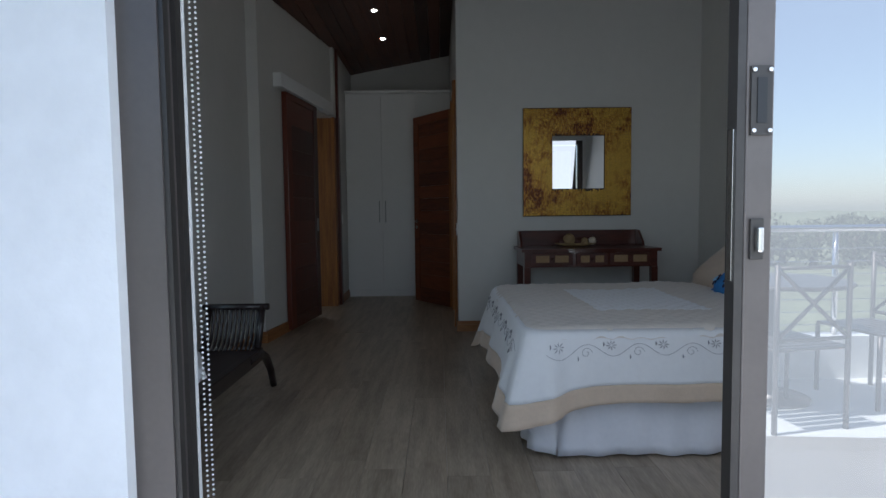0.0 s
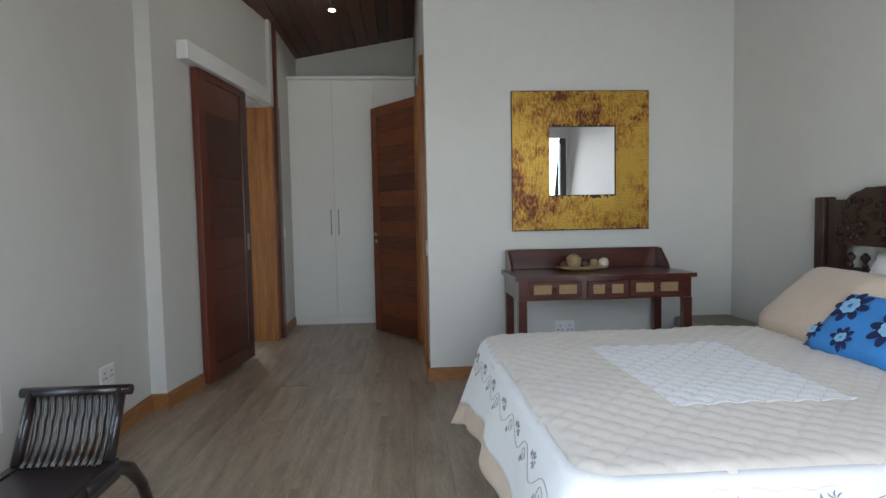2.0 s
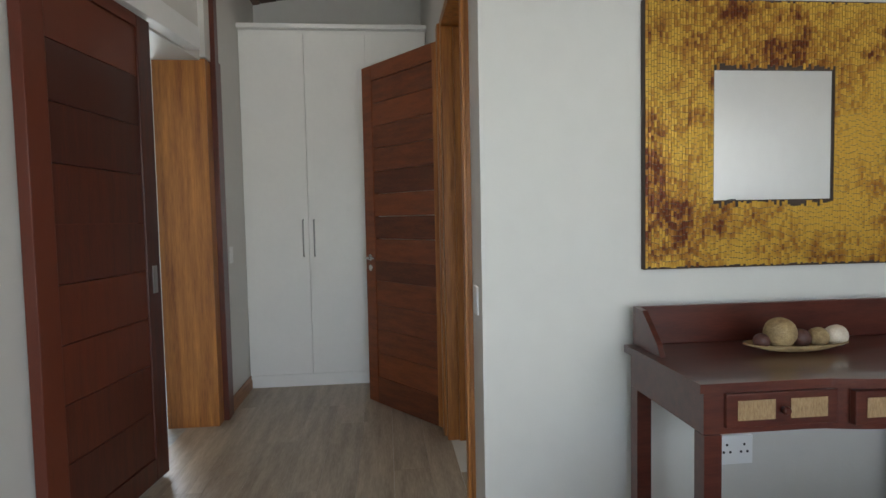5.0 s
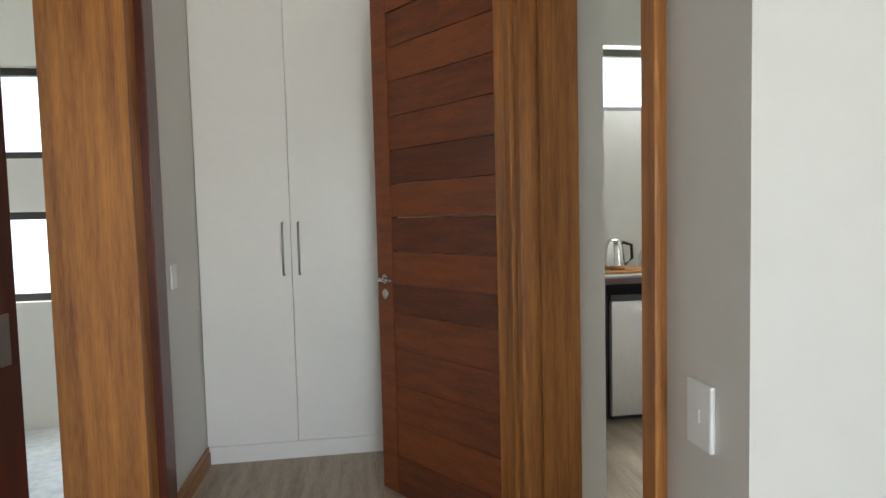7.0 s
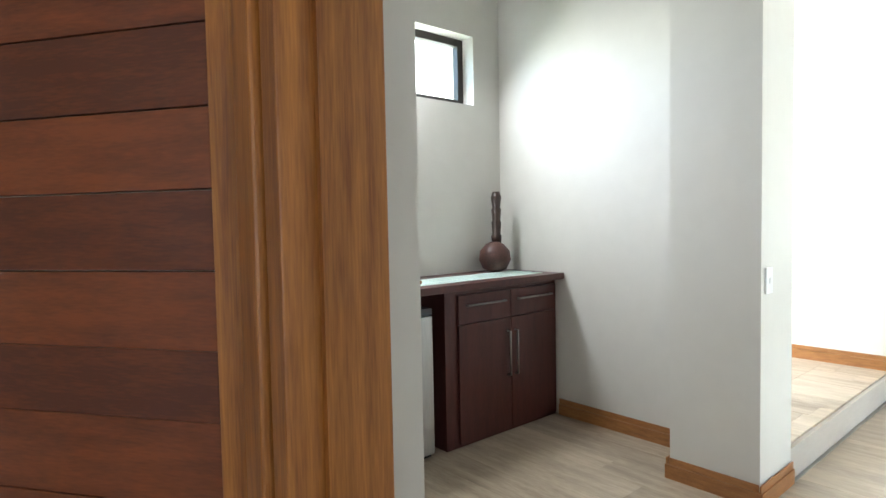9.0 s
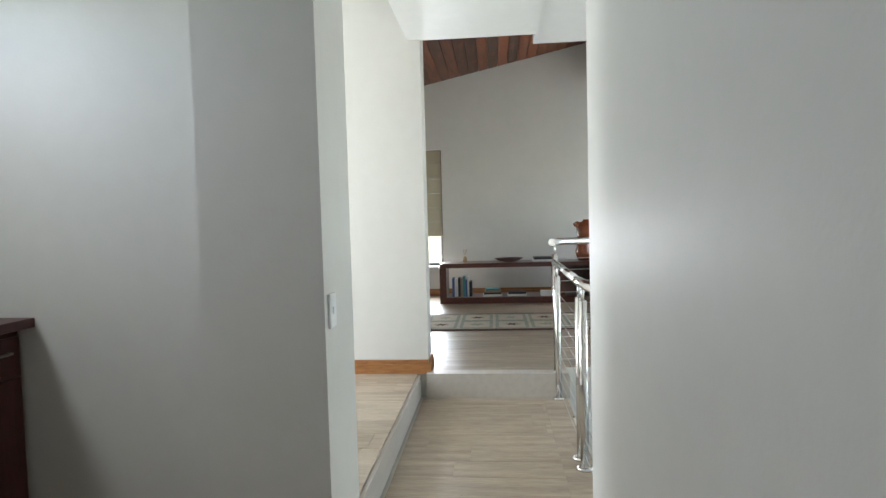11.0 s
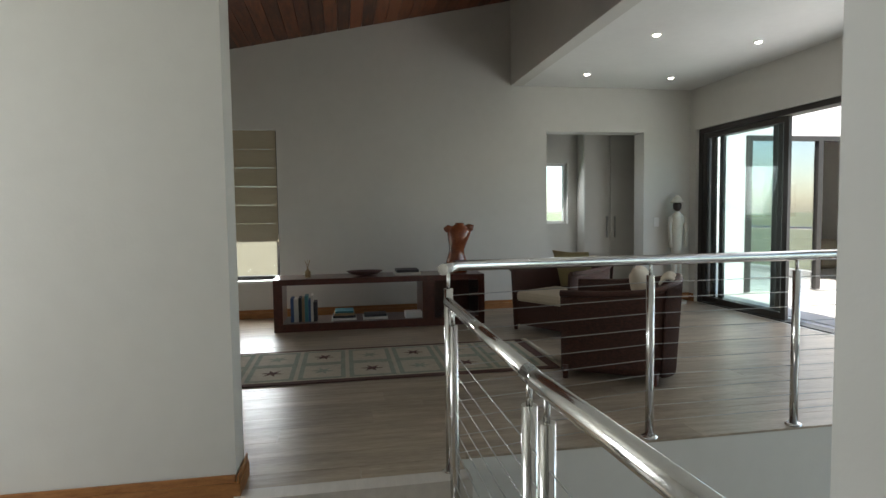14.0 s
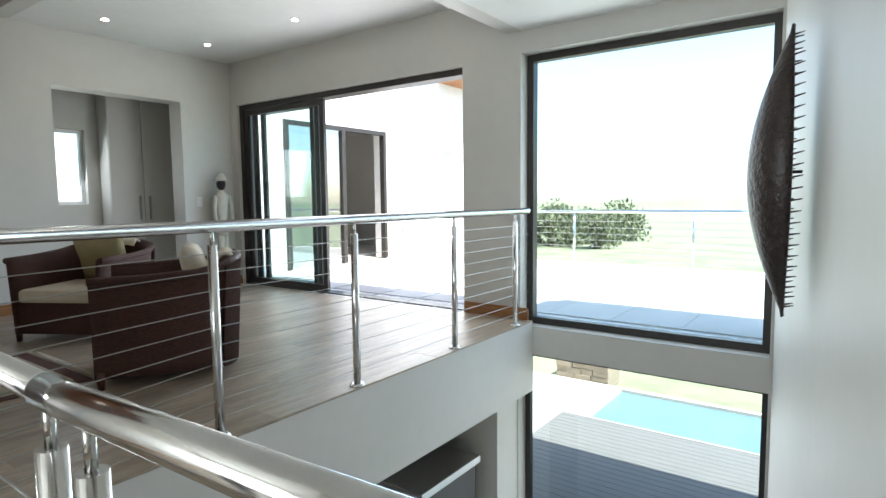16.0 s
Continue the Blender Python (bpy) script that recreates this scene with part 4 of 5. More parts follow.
lathe(bm, [(0.05, 0.0), (0.10, 0.008), (0.17, 0.03), (0.165, 0.034), (0.10, 0.016), (0.03, 0.012)], (1.08, 5.52, 0.8375), 28, 1.15, 0.45)
part("dish", bm, STRAW, bw)
for x, rr, mt in ((1.02, 0.055, STRAW), (1.10, 0.033, GOURD), (1.165, 0.035, STRAW), (1.235, 0.038, SHELLW), (0.95, 0.028, GOURD)):
    bm = bmesh.new()
    bmesh.ops.create_icosphere(bm, subdivisions=3, radius=rr)
    for v in bm.verts:
        v.co *= 1 + 0.05 * noise.noise(v.co * 40)
    for f in bm.faces:
        f.smooth = True
    ob = tagged(part("decorative_ball", bm, mt), "small woven ball lying in the dish", "ornament", "balls in the dish")
    ob.location = (x, 5.52, 0.850 + rr)

# ottoman in the corner
ot = thing("ottoman", "taupe suede cube ottoman in the room corner", "ottoman")
boxes("cushion_top", [(1.86, 2.31, 5.27, 5.76, 0.36, 0.45)], TAUPE, ot, bev=0.03)
boxes("body", [(1.87, 2.30, 5.28, 5.75, 0.0, 0.36)], TAUPE, ot, bev=0.012)

# bench under the window
bn = thing("bench", "black wooden bench with curved slatted ends under the window", "bench")
NX0, NX1 = -1.72, -1.34
bm = bmesh.new()
box(bm, NX0 + 0.02, NX1 - 0.02, 2.36, 3.62, 0.30, 0.325, 0.004)
part("seat", bm, EBONY, bn)
for x in (NX0, NX1 - 0.04):
    boxes("side_rail", [(x, x + 0.04, 2.30, 3.68, 0.25, 0.332)], EBONY, bn, bev=0.006)
for sgn, yc in ((1, 3.62), (-1, 2.36)):
    for k in range(11):
        x = NX0 + 0.05 + k * (NX1 - NX0 - 0.1) / 10
        bm = bmesh.new()
        tube(bm, [(x, yc + sgn * 0.14 * (j / 8) ** 0.6 * (1 if j < 7 else 0.97), 0.325 + 0.245 * (j / 8) ** 1.2) for j in range(9)], 0.011, 6)
        part("slat", bm, EBONY, bn)
    bm = bmesh.new()
    tube(bm, [(NX0 - 0.02, yc + sgn * 0.14, 0.575), (NX1 + 0.02, yc + sgn * 0.14, 0.575)], 0.021, 10)
    part("arm_rail", bm, EBONY, bn)
    for x in (NX0 + 0.02, NX1 - 0.02):
        bm = bmesh.new()
        tube(bm, [(x, yc - sgn * 0.18, 0.30), (x, yc + sgn * 0.04, 0.30), (x, yc + sgn * 0.17, 0.24), (x, yc + sgn * 0.27, 0.13), (x, yc + sgn * 0.33, 0.008)], [0.03, 0.032, 0.028, 0.024, 0.022], 10)
        part("leg", bm, EBONY, bn)
        bm = bmesh.new()
        tube(bm, [(x, yc + sgn * 0.02, 0.33), (x, yc + sgn * 0.09, 0.47), (x, yc + sgn * 0.14, 0.58)], 0.02, 10)
        part("end_post", bm, EBONY, bn)
bn.location = (0.04, 0.12, 0)
pillow("cushion", "white square cushion lying on the bench", SPREAD, 0.38, 0.38, 0.14, pose(-1.55, 3.02, 0.405, 0, 0, 25) @ pose(0, 0, 0, -84))


def spot(x, y, z):
    top = thing("ceiling_spot", "small recessed ceiling spot, lit", "spotlight", "ceiling spots")
    bm = bmesh.new()
    lathe(bm, [(0.038, 0.0), (0.045, -0.004), (0.045, 0.004)], seg=20)
    part("bezel", bm, WHITE, top)
    bm = bmesh.new()
    lathe(bm, [(0.026, -0.006), (0.026, -0.004)], seg=16)
    part("lamp", bm, LAMP, top)
    top.location = (x, y, z)
    return top


for y in (5.6, 6.5, 7.5):
    spot(-0.85, y, zc(-0.85) - 0.004)
for x, y in ((6.87, 3.74), (8.33, 3.75), (6.94, 2.66), (8.38, 2.67), (5.58, 2.58)):
    spot(x, y, 2.936)
spot(6.6, 6.5, zl(6.5) - 0.004)

# ---- kitchenette ----
kc = thing("kitchen_cabinet", "dark reddish-brown veneered cabinet with two doors", "cabinet")
boxes("body", [(1.61, 2.57, 8.48, 8.95, 0.0, 0.90)], CABW, kc)
for x0, x1 in ((1.70, 2.125), (2.13, 2.555)):
    d_ = boxes("door", [(x0, x1, 8.462, 8.479, 0.02, 0.70)], CABW, kc, bev=0.002)
    hx = x1 - 0.03 if x0 < 2 else x0 + 0.03
    bm = bmesh.new()
    tube(bm, [(hx, 8.462, 0.62), (hx, 8.438, 0.62), (hx, 8.438, 0.35), (hx, 8.462, 0.35)], 0.006, 8)
    part("handle", bm, BRUSH, d_, "steel bar handle")
    d_ = boxes("drawer", [(x0, x1, 8.462, 8.479, 0.705, 0.87)], CABW, kc, bev=0.002)
    bm = bmesh.new()
    tube(bm, [(x0 + 0.06, 8.462, 0.81), (x0 + 0.06, 8.44, 0.81), (x1 - 0.06, 8.44, 0.81), (x1 - 0.06, 8.462, 0.81)], 0.006, 8)
    part("handle", bm, BRUSH, d_, "steel bar handle")
tagged(boxes("worktop", [(0.34, 2.60, 8.41, 8.96, 0.901, 0.94)], CABW, bev=0.003), "dark brown veneered worktop over cabinet and fridge", "worktop")
bm = bmesh.new()
grid_surf(bm, 60, 10, lambda u, v: (0.5 + u * 1.98, 8.50 + v * 0.28 + 0.006 * math.sin(u * 40), 0.9435 + 0.0015 * math.sin(v * 18)))
run = tagged(solid(part("table_runner", bm, RUNNER), 0.002), "pale green striped runner along the worktop", "runner")
for y0 in (8.525, 8.60, 8.66, 8.73):
    bm = bmesh.new()
    grid_surf(bm, 60, 2, lambda u, v: (0.5 + u * 1.98, y0 + v * 0.016 + 0.006 * math.sin(u * 40), 0.9475))
    part("stripe", bm, RUNSTRIPE, run)
fg = thing("fridge", "silver under-counter fridge with black top edge", "fridge")
boxes("body", [(0.96, 1.48, 8.46, 8.93, 0.02, 0.83)], BLACK, fg)
boxes("door", [(0.965, 1.475, 8.42, 8.458, 0.05, 0.79)], BRUSH, fg, bev=0.006)
boxes("top_trim", [(0.965, 1.475, 8.425, 8.458, 0.795, 0.83)], BLACK, fg)
boxes("badge", [(1.10, 1.22, 8.417, 8.4198, 0.72, 0.74)], PLASTIC, fg)
boxes("foot", [(1.0, 1.44, 8.5, 8.9, 0.0, 0.02)], BLACK, fg)
gd = thing("gourd_instrument", "dark gourd with carved wooden neck on the worktop", "ornament")
bm = bmesh.new()
lathe(bm, [(0.03, 0), (0.08, 0.02), (0.108, 0.08), (0.10, 0.14), (0.06, 0.185), (0.03, 0.20)], (2.34, 8.80, 0.945), 24)
part("gourd", bm, GOURD, gd)
bm = bmesh.new()
lathe(bm, [(0.032, 0.19), (0.036, 0.24), (0.028, 0.25), (0.034, 0.33), (0.027, 0.345), (0.034, 0.42), (0.026, 0.43), (0.036, 0.5), (0.024, 0.54)], (2.40, 8.84, 0.945), 14)
part("neck", bm, CARVE, gd)
tr = tagged(boxes("tray", [(0.98, 1.52, 8.56, 8.86, 0.946, 0.964)], FRAMEW, bev=0.004), "small orange wooden tray", "tray")
jr = thing("storage_jar", "clear glass jar with clip lid on the tray", "jar")
bm = bmesh.new()
lathe(bm, [(0.06, 0), (0.085, 0.02), (0.09, 0.08), (0.065, 0.13), (0.06, 0.14), (0.056, 0.13), (0.08, 0.08), (0.07, 0.02)], (1.39, 8.71, 0.965), 20)
part("jar", bm, GREEN, jr)
bm = bmesh.new()
lathe(bm, [(0.062, 0.141), (0.064, 0.165), (0.03, 0.172)], (1.39, 8.71, 0.965), 20)
part("lid", bm, STEEL, jr)
kt = thing("kettle", "steel kettle with black handle", "kettle")
bm = bmesh.new()
lathe(bm, [(0.07, 0), (0.075, 0.03), (0.06, 0.16), (0.045, 0.2), (0.02, 0.21)], (1.12, 8.71, 0.965), 20)
part("body", bm, STEEL, kt)
bm = bmesh.new()
tube(bm, [(1.17, 8.69, 1.15), (1.23, 8.68, 1.13), (1.235, 8.68, 1.04), (1.19, 8.69, 0.995)], 0.011, 8)
part("handle", bm, BLACK, kt)

# tall vase on the landing
vs_ = thing("floor_vase", "tall black clay vase with a raw clay neck on the landing", "vase")
VX, VY = 3.355, 7.62
bm = bmesh.new()
lathe(bm, [(0.07, 0), (0.08, 0.02), (0.10, 0.2), (0.128, 0.40), (0.136, 0.50), (0.126, 0.60), (0.10, 0.71), (0.072, 0.77)], (VX, VY, L), 32)
part("body", bm, VASEB, vs_, "glossy black body")
bm = bmesh.new()
lathe(bm, [(0.074, 0.765), (0.062, 0.80), (0.058, 0.90), (0.064, 0.915), (0.054, 0.92), (0.048, 0.86)], (VX, VY, L), 28)
part("neck", bm, VASEN, vs_, "unglazed clay neck")
for k in range(4):
    bm = bmesh.new()
    r_ = 0.078 - 0.004 * k
    tube(bm, [(VX + r_ * math.cos(a0), VY + r_ * math.sin(a0), L + 0.77 + 0.009 * k) for a0 in [j * math.pi / 12 for j in range(25)]], 0.005, 6)
    part("cord", bm, STRAW, vs_)
bm = bmesh.new()
tube(bm, [(VX + 0.058 * math.cos(a0), VY + 0.058 * math.sin(a0), L + 0.925) for a0 in [j * math.pi / 12 for j in range(25)]], 0.012, 8)
part("rim", bm, FRAMEW, vs_, "brown wooden rim")

# ---- rails ----
rl = thing("balustrade", "polished steel balustrade with cable infill round the stairwell", "balustrade")
def post(x, y, z0, z1, twin=False):
    bm = bmesh.new()
    tube(bm, [(x, y, z0), (x, y, z1)], 0.0215, 14)
    p = part("post", bm, STEEL, rl)
    bm = bmesh.new()
    tube(bm, [(x, y, z1), (x, y, z1 + 0.07)], 0.009, 8)
    part("pin", bm, STEEL, p)
    bm = bmesh.new()
    lathe(bm, [(0.045, 0), (0.045, 0.008), (0.03, 0.014)], (x, y, z0), 18)
    part("flange", bm, STEEL, p)
PY = (4.97, 4.10, 3.12, 2.24)
post(4.60, 6.08, L, 1.03)
for y in PY:
    post(4.80, y, L, 1.035)
bm = bmesh.new()
tube(bm, [(4.62, 6.10, 1.115), (4.80, 6.0, 1.115), (4.80, 2.02, 1.115)], 0.027, 14)
part("handrail", bm, STEEL, rl)
for k in range(10):
    z = L + 0.09 + k * 0.082
    bm = bmesh.new()
    tube(bm, [(4.60, 6.08, z), (4.80, PY[0], z), (4.80, PY[-1], z), (4.80, 2.01, z)], 0.0022, 5)
    part("cable", bm, BRUSH, rl)
for x, y, z0, z1 in ((4.50, 6.08, 0.0, 0.88), (3.46, 6.08, 0.0, 0.87), (3.33, 6.08, 0.0, 0.87)):
    post(x, y, z0, z1)
bm = bmesh.new()
tube(bm, [(4.56, 6.09, 0.975), (3.40, 6.09, 0.962)], 0.022, 14)
part("handrail", bm, STEEL, rl)
bm = bmesh.new()
tube(bm, [(3.44, 6.09, 0.962), (3.36, 6.09, 0.962), (2.47, 6.09, 0.99)], 0.025, 16)
part("handrail", bm, STEEL, rl)
for k in range(9):
    z = 0.08 + k * 0.085
    bm = bmesh.new()
    tube(bm, [(4.50, 6.08, z), (3.33, 6.08, z), (2.45, 6.08, z)], 0.0022, 5)
    part("cable", bm, BRUSH, rl)

# ---- lounge things ----
cs = thing("console", "long low dark wood console with open shelf", "console")
CX0, CX1, CY0, CY1 = 8.08, 8.56, 5.04, 7.26
boxes("top", [(CX0, CX1, CY0, CY1, 0.655, 0.715)], MAHOG, cs, bev=0.003)
boxes("bottom", [(CX0, CX1, CY0, CY1, L, L + 0.085)], MAHOG, cs, bev=0.003)
for y0, y1 in ((CY0, CY0 + 0.07), (CY0 + 0.55, CY0 + 0.68), (CY1 - 0.09, CY1)):
    boxes("upright", [(CX0, CX1, y0, y1, L + 0.085, 0.655)], MAHOG, cs)
boxes("back_panel", [(CX1 - 0.015, CX1 - 0.001, CY0 + 0.07, CY0 + 0.549, L + 0.085, 0.655)], MAHOG, cs)
rng = random.Random(11)
y = CY1 - 0.16
for i in range(8):
    w, h = rng.uniform(0.02, 0.045), rng.uniform(0.2, 0.29)
    bk = thing("book", "upright book on the console shelf", "book", "books on the console")
    boxes("cover", [(CX0 + 0.1, CX0 + 0.28, y - w, y, L + 0.086, L + 0.086 + h)], BOOKS[i % 5], bk, bev=0.002)
    boxes("pages", [(CX0 + 0.105, CX0 + 0.282, y - w + 0.003, y - 0.003, L + 0.09, L + 0.084 + h)], BOOKS[1], bk)
    y -= w + 0.003
for cy, n_ in ((6.55, 4), (6.22, 2)):
    for i in range(n_):
        tagged(boxes("book", [(CX0 + 0.08, CX0 + 0.28, cy - 0.13 + 0.01 * i, cy + 0.13 - 0.012 * i, L + 0.086 + i * 0.026, L + 0.11 + i * 0.026)], BOOKS[(i + 1) % 5], bev=0.002), "flat book in a pile on the shelf", "book", "books on the console")
tagged(boxes("box", [(CX0 + 0.05, CX0 + 0.2, 5.72, 5.90, L + 0.086, L + 0.15)], PLASTIC, bev=0.003), "small white box on the console shelf", "box")
tagged(boxes("book", [(CX0 + 0.1, CX0 + 0.35, 5.72, 6.0, 0.716, 0.74)], BOOKS[1], bev=0.002), "pale book lying on the console", "book")
tagged(boxes("book", [(CX0 + 0.12, CX0 + 0.36, 5.74, 5.98, 0.741, 0.77)], BOOKS[2], bev=0.002), "black book lying on another book", "book")
bm = bmesh.new()
lathe(bm, [(0.06, 0), (0.14, 0.015), (0.20, 0.05), (0.19, 0.05), (0.12, 0.025), (0.03, 0.02)], (8.3, 6.32, 0.716), 20, 0.6, 1.0)
tagged(part("dish", bm, GOURD), "dark carved wooden dish on the console", "dish")
df = thing("reed_diffuser", "small amber bottle with reeds on the console", "diffuser")
bm = bmesh.new()
lathe(bm, [(0.03, 0), (0.03, 0.06), (0.014, 0.075), (0.014, 0.09)], (8.28, 6.92, 0.716), 14)
part("bottle", bm, STRAW, df)
bm = bmesh.new()
for k in range(5):
    tube(bm, [(8.28, 6.92, 0.80), (8.28 + 0.03 * math.cos(k * 1.3), 6.92 + 0.03 * math.sin(k * 1.3), 0.90)], 0.002, 5)
part("reeds", bm, STRAW, df)

# torso sculpture: one plain lathe-like body with shoulders
bm = bmesh.new()
prof = [(0.0, 0.10, 0.085), (0.06, 0.115, 0.10), (0.12, 0.12, 0.10), (0.19, 0.095, 0.08), (0.25, 0.085, 0.075), (0.32, 0.10, 0.095), (0.40, 0.125, 0.105), (0.46, 0.14, 0.09), (0.50, 0.12, 0.075), (0.525, 0.06, 0.05), (0.55, 0.045, 0.042)]
seg = 20
rings = []
for z, ry, rx in prof:
    off = 0.02 * math.sin(z * 9)
    rings.append([bm.verts.new((8.32 + rx * math.cos(2 * math.pi * k / seg), 5.28 + off + ry * math.sin(2 * math.pi * k / seg), 0.716 + z)) for k in range(seg)])
for a, b in zip(rings, rings[1:]):
    for k in range(seg):
        bm.faces.new((a[k], a[(k + 1) % seg], b[(k + 1) % seg], b[k])).smooth = True
bm.faces.new(rings[0][::-1]), bm.faces.new(rings[-1])
tube(bm, [(8.32, 5.24, 1.17), (8.30, 5.15, 1.215), (8.29, 5.11, 1.205)], [0.05, 0.042, 0.036], 12)
tube(bm, [(8.32, 5.34, 1.18), (8.31, 5.40, 1.205), (8.30, 5.425, 1.19)], [0.05, 0.042, 0.03], 12)
tagged(part("torso_sculpture", bm, CERAM), "glossy red-brown torso sculpture on the console", "sculpture")

# thin standing figure
bm = bmesh.new()
FX, FY = 8.84, 2.28
lathe(bm, [(0.13, 0), (0.13, 0.03), (0.06, 0.04)], (FX, FY, L), 16)
for dy in (-0.035, 0.035):
    tube(bm, [(FX, FY + dy, L + 0.035), (FX, FY + dy, L + 0.35), (FX, FY + dy * 0.8, L + 0.68)], [0.028, 0.032, 0.04], 10)
lathe(bm, [(0.07, 0.64), (0.075, 0.72), (0.06, 0.85), (0.085, 1.05), (0.095, 1.12), (0.04, 1.17), (0.025, 1.20)], (FX, FY, L), 16, 0.7, 1.0)
for dy in (-1, 1):
    tube(bm, [(FX, FY + dy * 0.09, L + 1.12), (FX - 0.02, FY + dy * 0.115, L + 0.95), (FX - 0.03, FY + dy * 0.10, L + 0.72)], [0.028, 0.024, 0.018], 8)
n_body = len(bm.faces)
lathe(bm, [(0.025, 1.19), (0.05, 1.225), (0.055, 1.27), (0.045, 1.305)], (FX, FY, L), 14)
n_head = len(bm.faces)
lathe(bm, [(0.092, 1.30), (0.09, 1.312), (0.06, 1.325), (0.052, 1.36), (0.02, 1.395)], (FX, FY, L), 16)
bm.faces.ensure_lookup_table()
for f in bm.faces[n_body:n_head]:
    f.material_index = 1
fig = tagged(part("figure_sculpture", bm, HATW), "slim white carved standing figure with dark face and hat", "sculpture")
fig.data.materials.append(EBONY)

# rug with border, panels and fringe
rg = thing("rug", "cream and sage patterned rug with brown border", "rug")
RX0, RX1, RY0, RY1 = 6.18, 7.20, 4.92, 7.75
boxes("border", [(RX0, RX1, RY0, RY1, L + 0.001, L + 0.010)], RUGR, rg, bev=0.002)
boxes("field", [(RX0 + 0.06, RX1 - 0.06, RY0 + 0.08, RY1 - 0.08, L + 0.0101, L + 0.012)], RUGC, rg)
for i in range(2):
    for j in range(7):
        x0, y0 = RX0 + 0.085 + i * 0.43, RY0 + 0.13 + j * 0.375
        boxes("panel_border", [(x0, x0 + 0.42, y0, y0 + 0.035, L + 0.0121, L + 0.0135), (x0, x0 + 0.42, y0 + 0.31, y0 + 0.345, L + 0.0121, L + 0.0135), (x0, x0 + 0.035, y0 + 0.035, y0 + 0.31, L + 0.0121, L + 0.0135), (x0 + 0.385, x0 + 0.42, y0 + 0.035, y0 + 0.31, L + 0.0121, L + 0.0135)], RUGG, rg)
        bm = bmesh.new()
        prism(bm, [(x0 + 0.21 + (0.085 if k % 2 else 0.03) * math.cos(k * math.pi / 6 + j), y0 + 0.172 + (0.085 if k % 2 else 0.03) * math.sin(k * math.pi / 6 + j)) for k in range(12)], "z", L + 0.0121, L + 0.0135)
        part("motif", bm, RUGR if (i + j) % 2 else RUGG, rg)
bm = bmesh.new()
for yy, s in ((RY0, -1), (RY1, 1)):
    for k in range(54):
        tube(bm, [(RX0 + 0.01 + k * 0.02, yy, L + 0.005), (RX0 + 0.01 + k * 0.02 + 0.006 * math.sin(k), yy + s * 0.07, L + 0.003)], 0.003, 4)
tagged(part("fringe", bm, RUGC, rg), kind="stuff")


def tub_chair(m, label, throw):
    top = thing("armchair", label, "armchair", "wicker armchairs")
    W, D, H = 0.37, 0.37, 0.72
    bm = bmesh.new()
    path = [(-W, 0.38), (-W - 0.01, 0.1)] + [(W * 1.03 * math.copysign(abs(math.cos(a)) ** 0.55, math.cos(a)), -0.02 + D * math.copysign(abs(math.sin(a)) ** 0.55, math.sin(a))) for a in [math.radians(180 + 9 * k) for k in range(21)]] + [(W + 0.01, 0.1), (W, 0.38)]
    n = len(path)
    def fn(u, v, off=0.0):
        i = u * (n - 1)
        k = min(n - 2, int(i))
        x = path[k][0] + (path[k + 1][0] - path[k][0]) * (i - k)
        y = path[k][1] + (path[k + 1][1] - path[k][1]) * (i - k)
        back = math.sin(math.pi * u)
        h = 0.58 + 0.09 * max(0, back) ** 1.5
        s = 0.93 + 0.10 * v
        return (x * s, y * (s if y < 0 else 1), 0.06 + (h - 0.02) * v)
    grid_surf(bm, 60, 10, fn)
    solid(part("shell", bm, WICKER, top, "woven dark brown wicker shell"), 0.035)
    bm = bmesh.new()
    tube(bm, [Vector(fn(k / 50, 1.0)) for k in range(51)], 0.025, 8)
    part("rim", bm, WICKER, top)
    for k in range(34):
        bm = bmesh.new()
        u = 0.27 + 0.46 * k / 33
        tube(bm, [Vector(fn(u, v / 4)) * 1.0 + Vector((fn(u, 0)[0] * 0.055, fn(u, 0)[1] * 0.055, 0)) for v in range(5)], 0.009, 5)
        part("stake", bm, WICKER, top)
    boxes("front_panel", [(-W + 0.02, W - 0.02, 0.33, 0.36, 0.06, 0.30)], WICKER, top)
    boxes("seat_base", [(-W + 0.03, W - 0.03, -0.28, 0.33, 0.24, 0.29)], WICKER, top)
    boxes("seat_cushion", [(-W + 0.045, W - 0.045, -0.26, 0.37, 0.292, 0.40)], CREAM, top, bev=0.035)
    for x in (-W + 0.03, W - 0.03):
        for y in (-0.26, 0.35):
            bm = bmesh.new()
            tube(bm, [(x, y, 0.0), (x, y, 0.10)], [0.020, 0.026], 8)
            part("leg", bm, MAHOG, top)
    top.matrix_world = m
    pl = pillow("cushion", "cushion leaning in the wicker armchair", throw, 0.46, 0.42, 0.14, m @ pose(0, -0.17, 0.60, -20))
    th = bmesh.new()
    grid_surf(th, 16, 6, lambda u, v: ((u - 0.5) * 0.42, -0.40 + 0.13 * v, 0.735 - 0.05 * (2 * v - 1) ** 2 + 0.012 * math.sin(u * 9)))
    ob = solid(tagged(part("throw", th, CREAM), "cream cloth folded over the chair back", "throw"), 0.012)
    ob.matrix_world = m
    return top


tub_chair(pose(6.03, 4.50, L, 0, 0, -33), "dark woven wicker tub armchair seen from behind", CREAM)
tub_chair(pose(7.58, 4.33, L, 0, 0, 30), "dark woven wicker tub armchair with cream seat", OLIVE)

# roman blind
rb = thing("roman_blind", "olive-brown roman blind, two-thirds lowered", "blind")
for k in range(6):
    boxes("fold", [(9.02, 9.035, 7.29, 7.86, 1.07 + k * 0.215, 1.07 + (k + 1) * 0.215 - 0.002)], BLIND, rb)
boxes("head_rail", [(9.01, 9.05, 7.285, 7.865, 2.36, 2.37)], WHITE, rb)

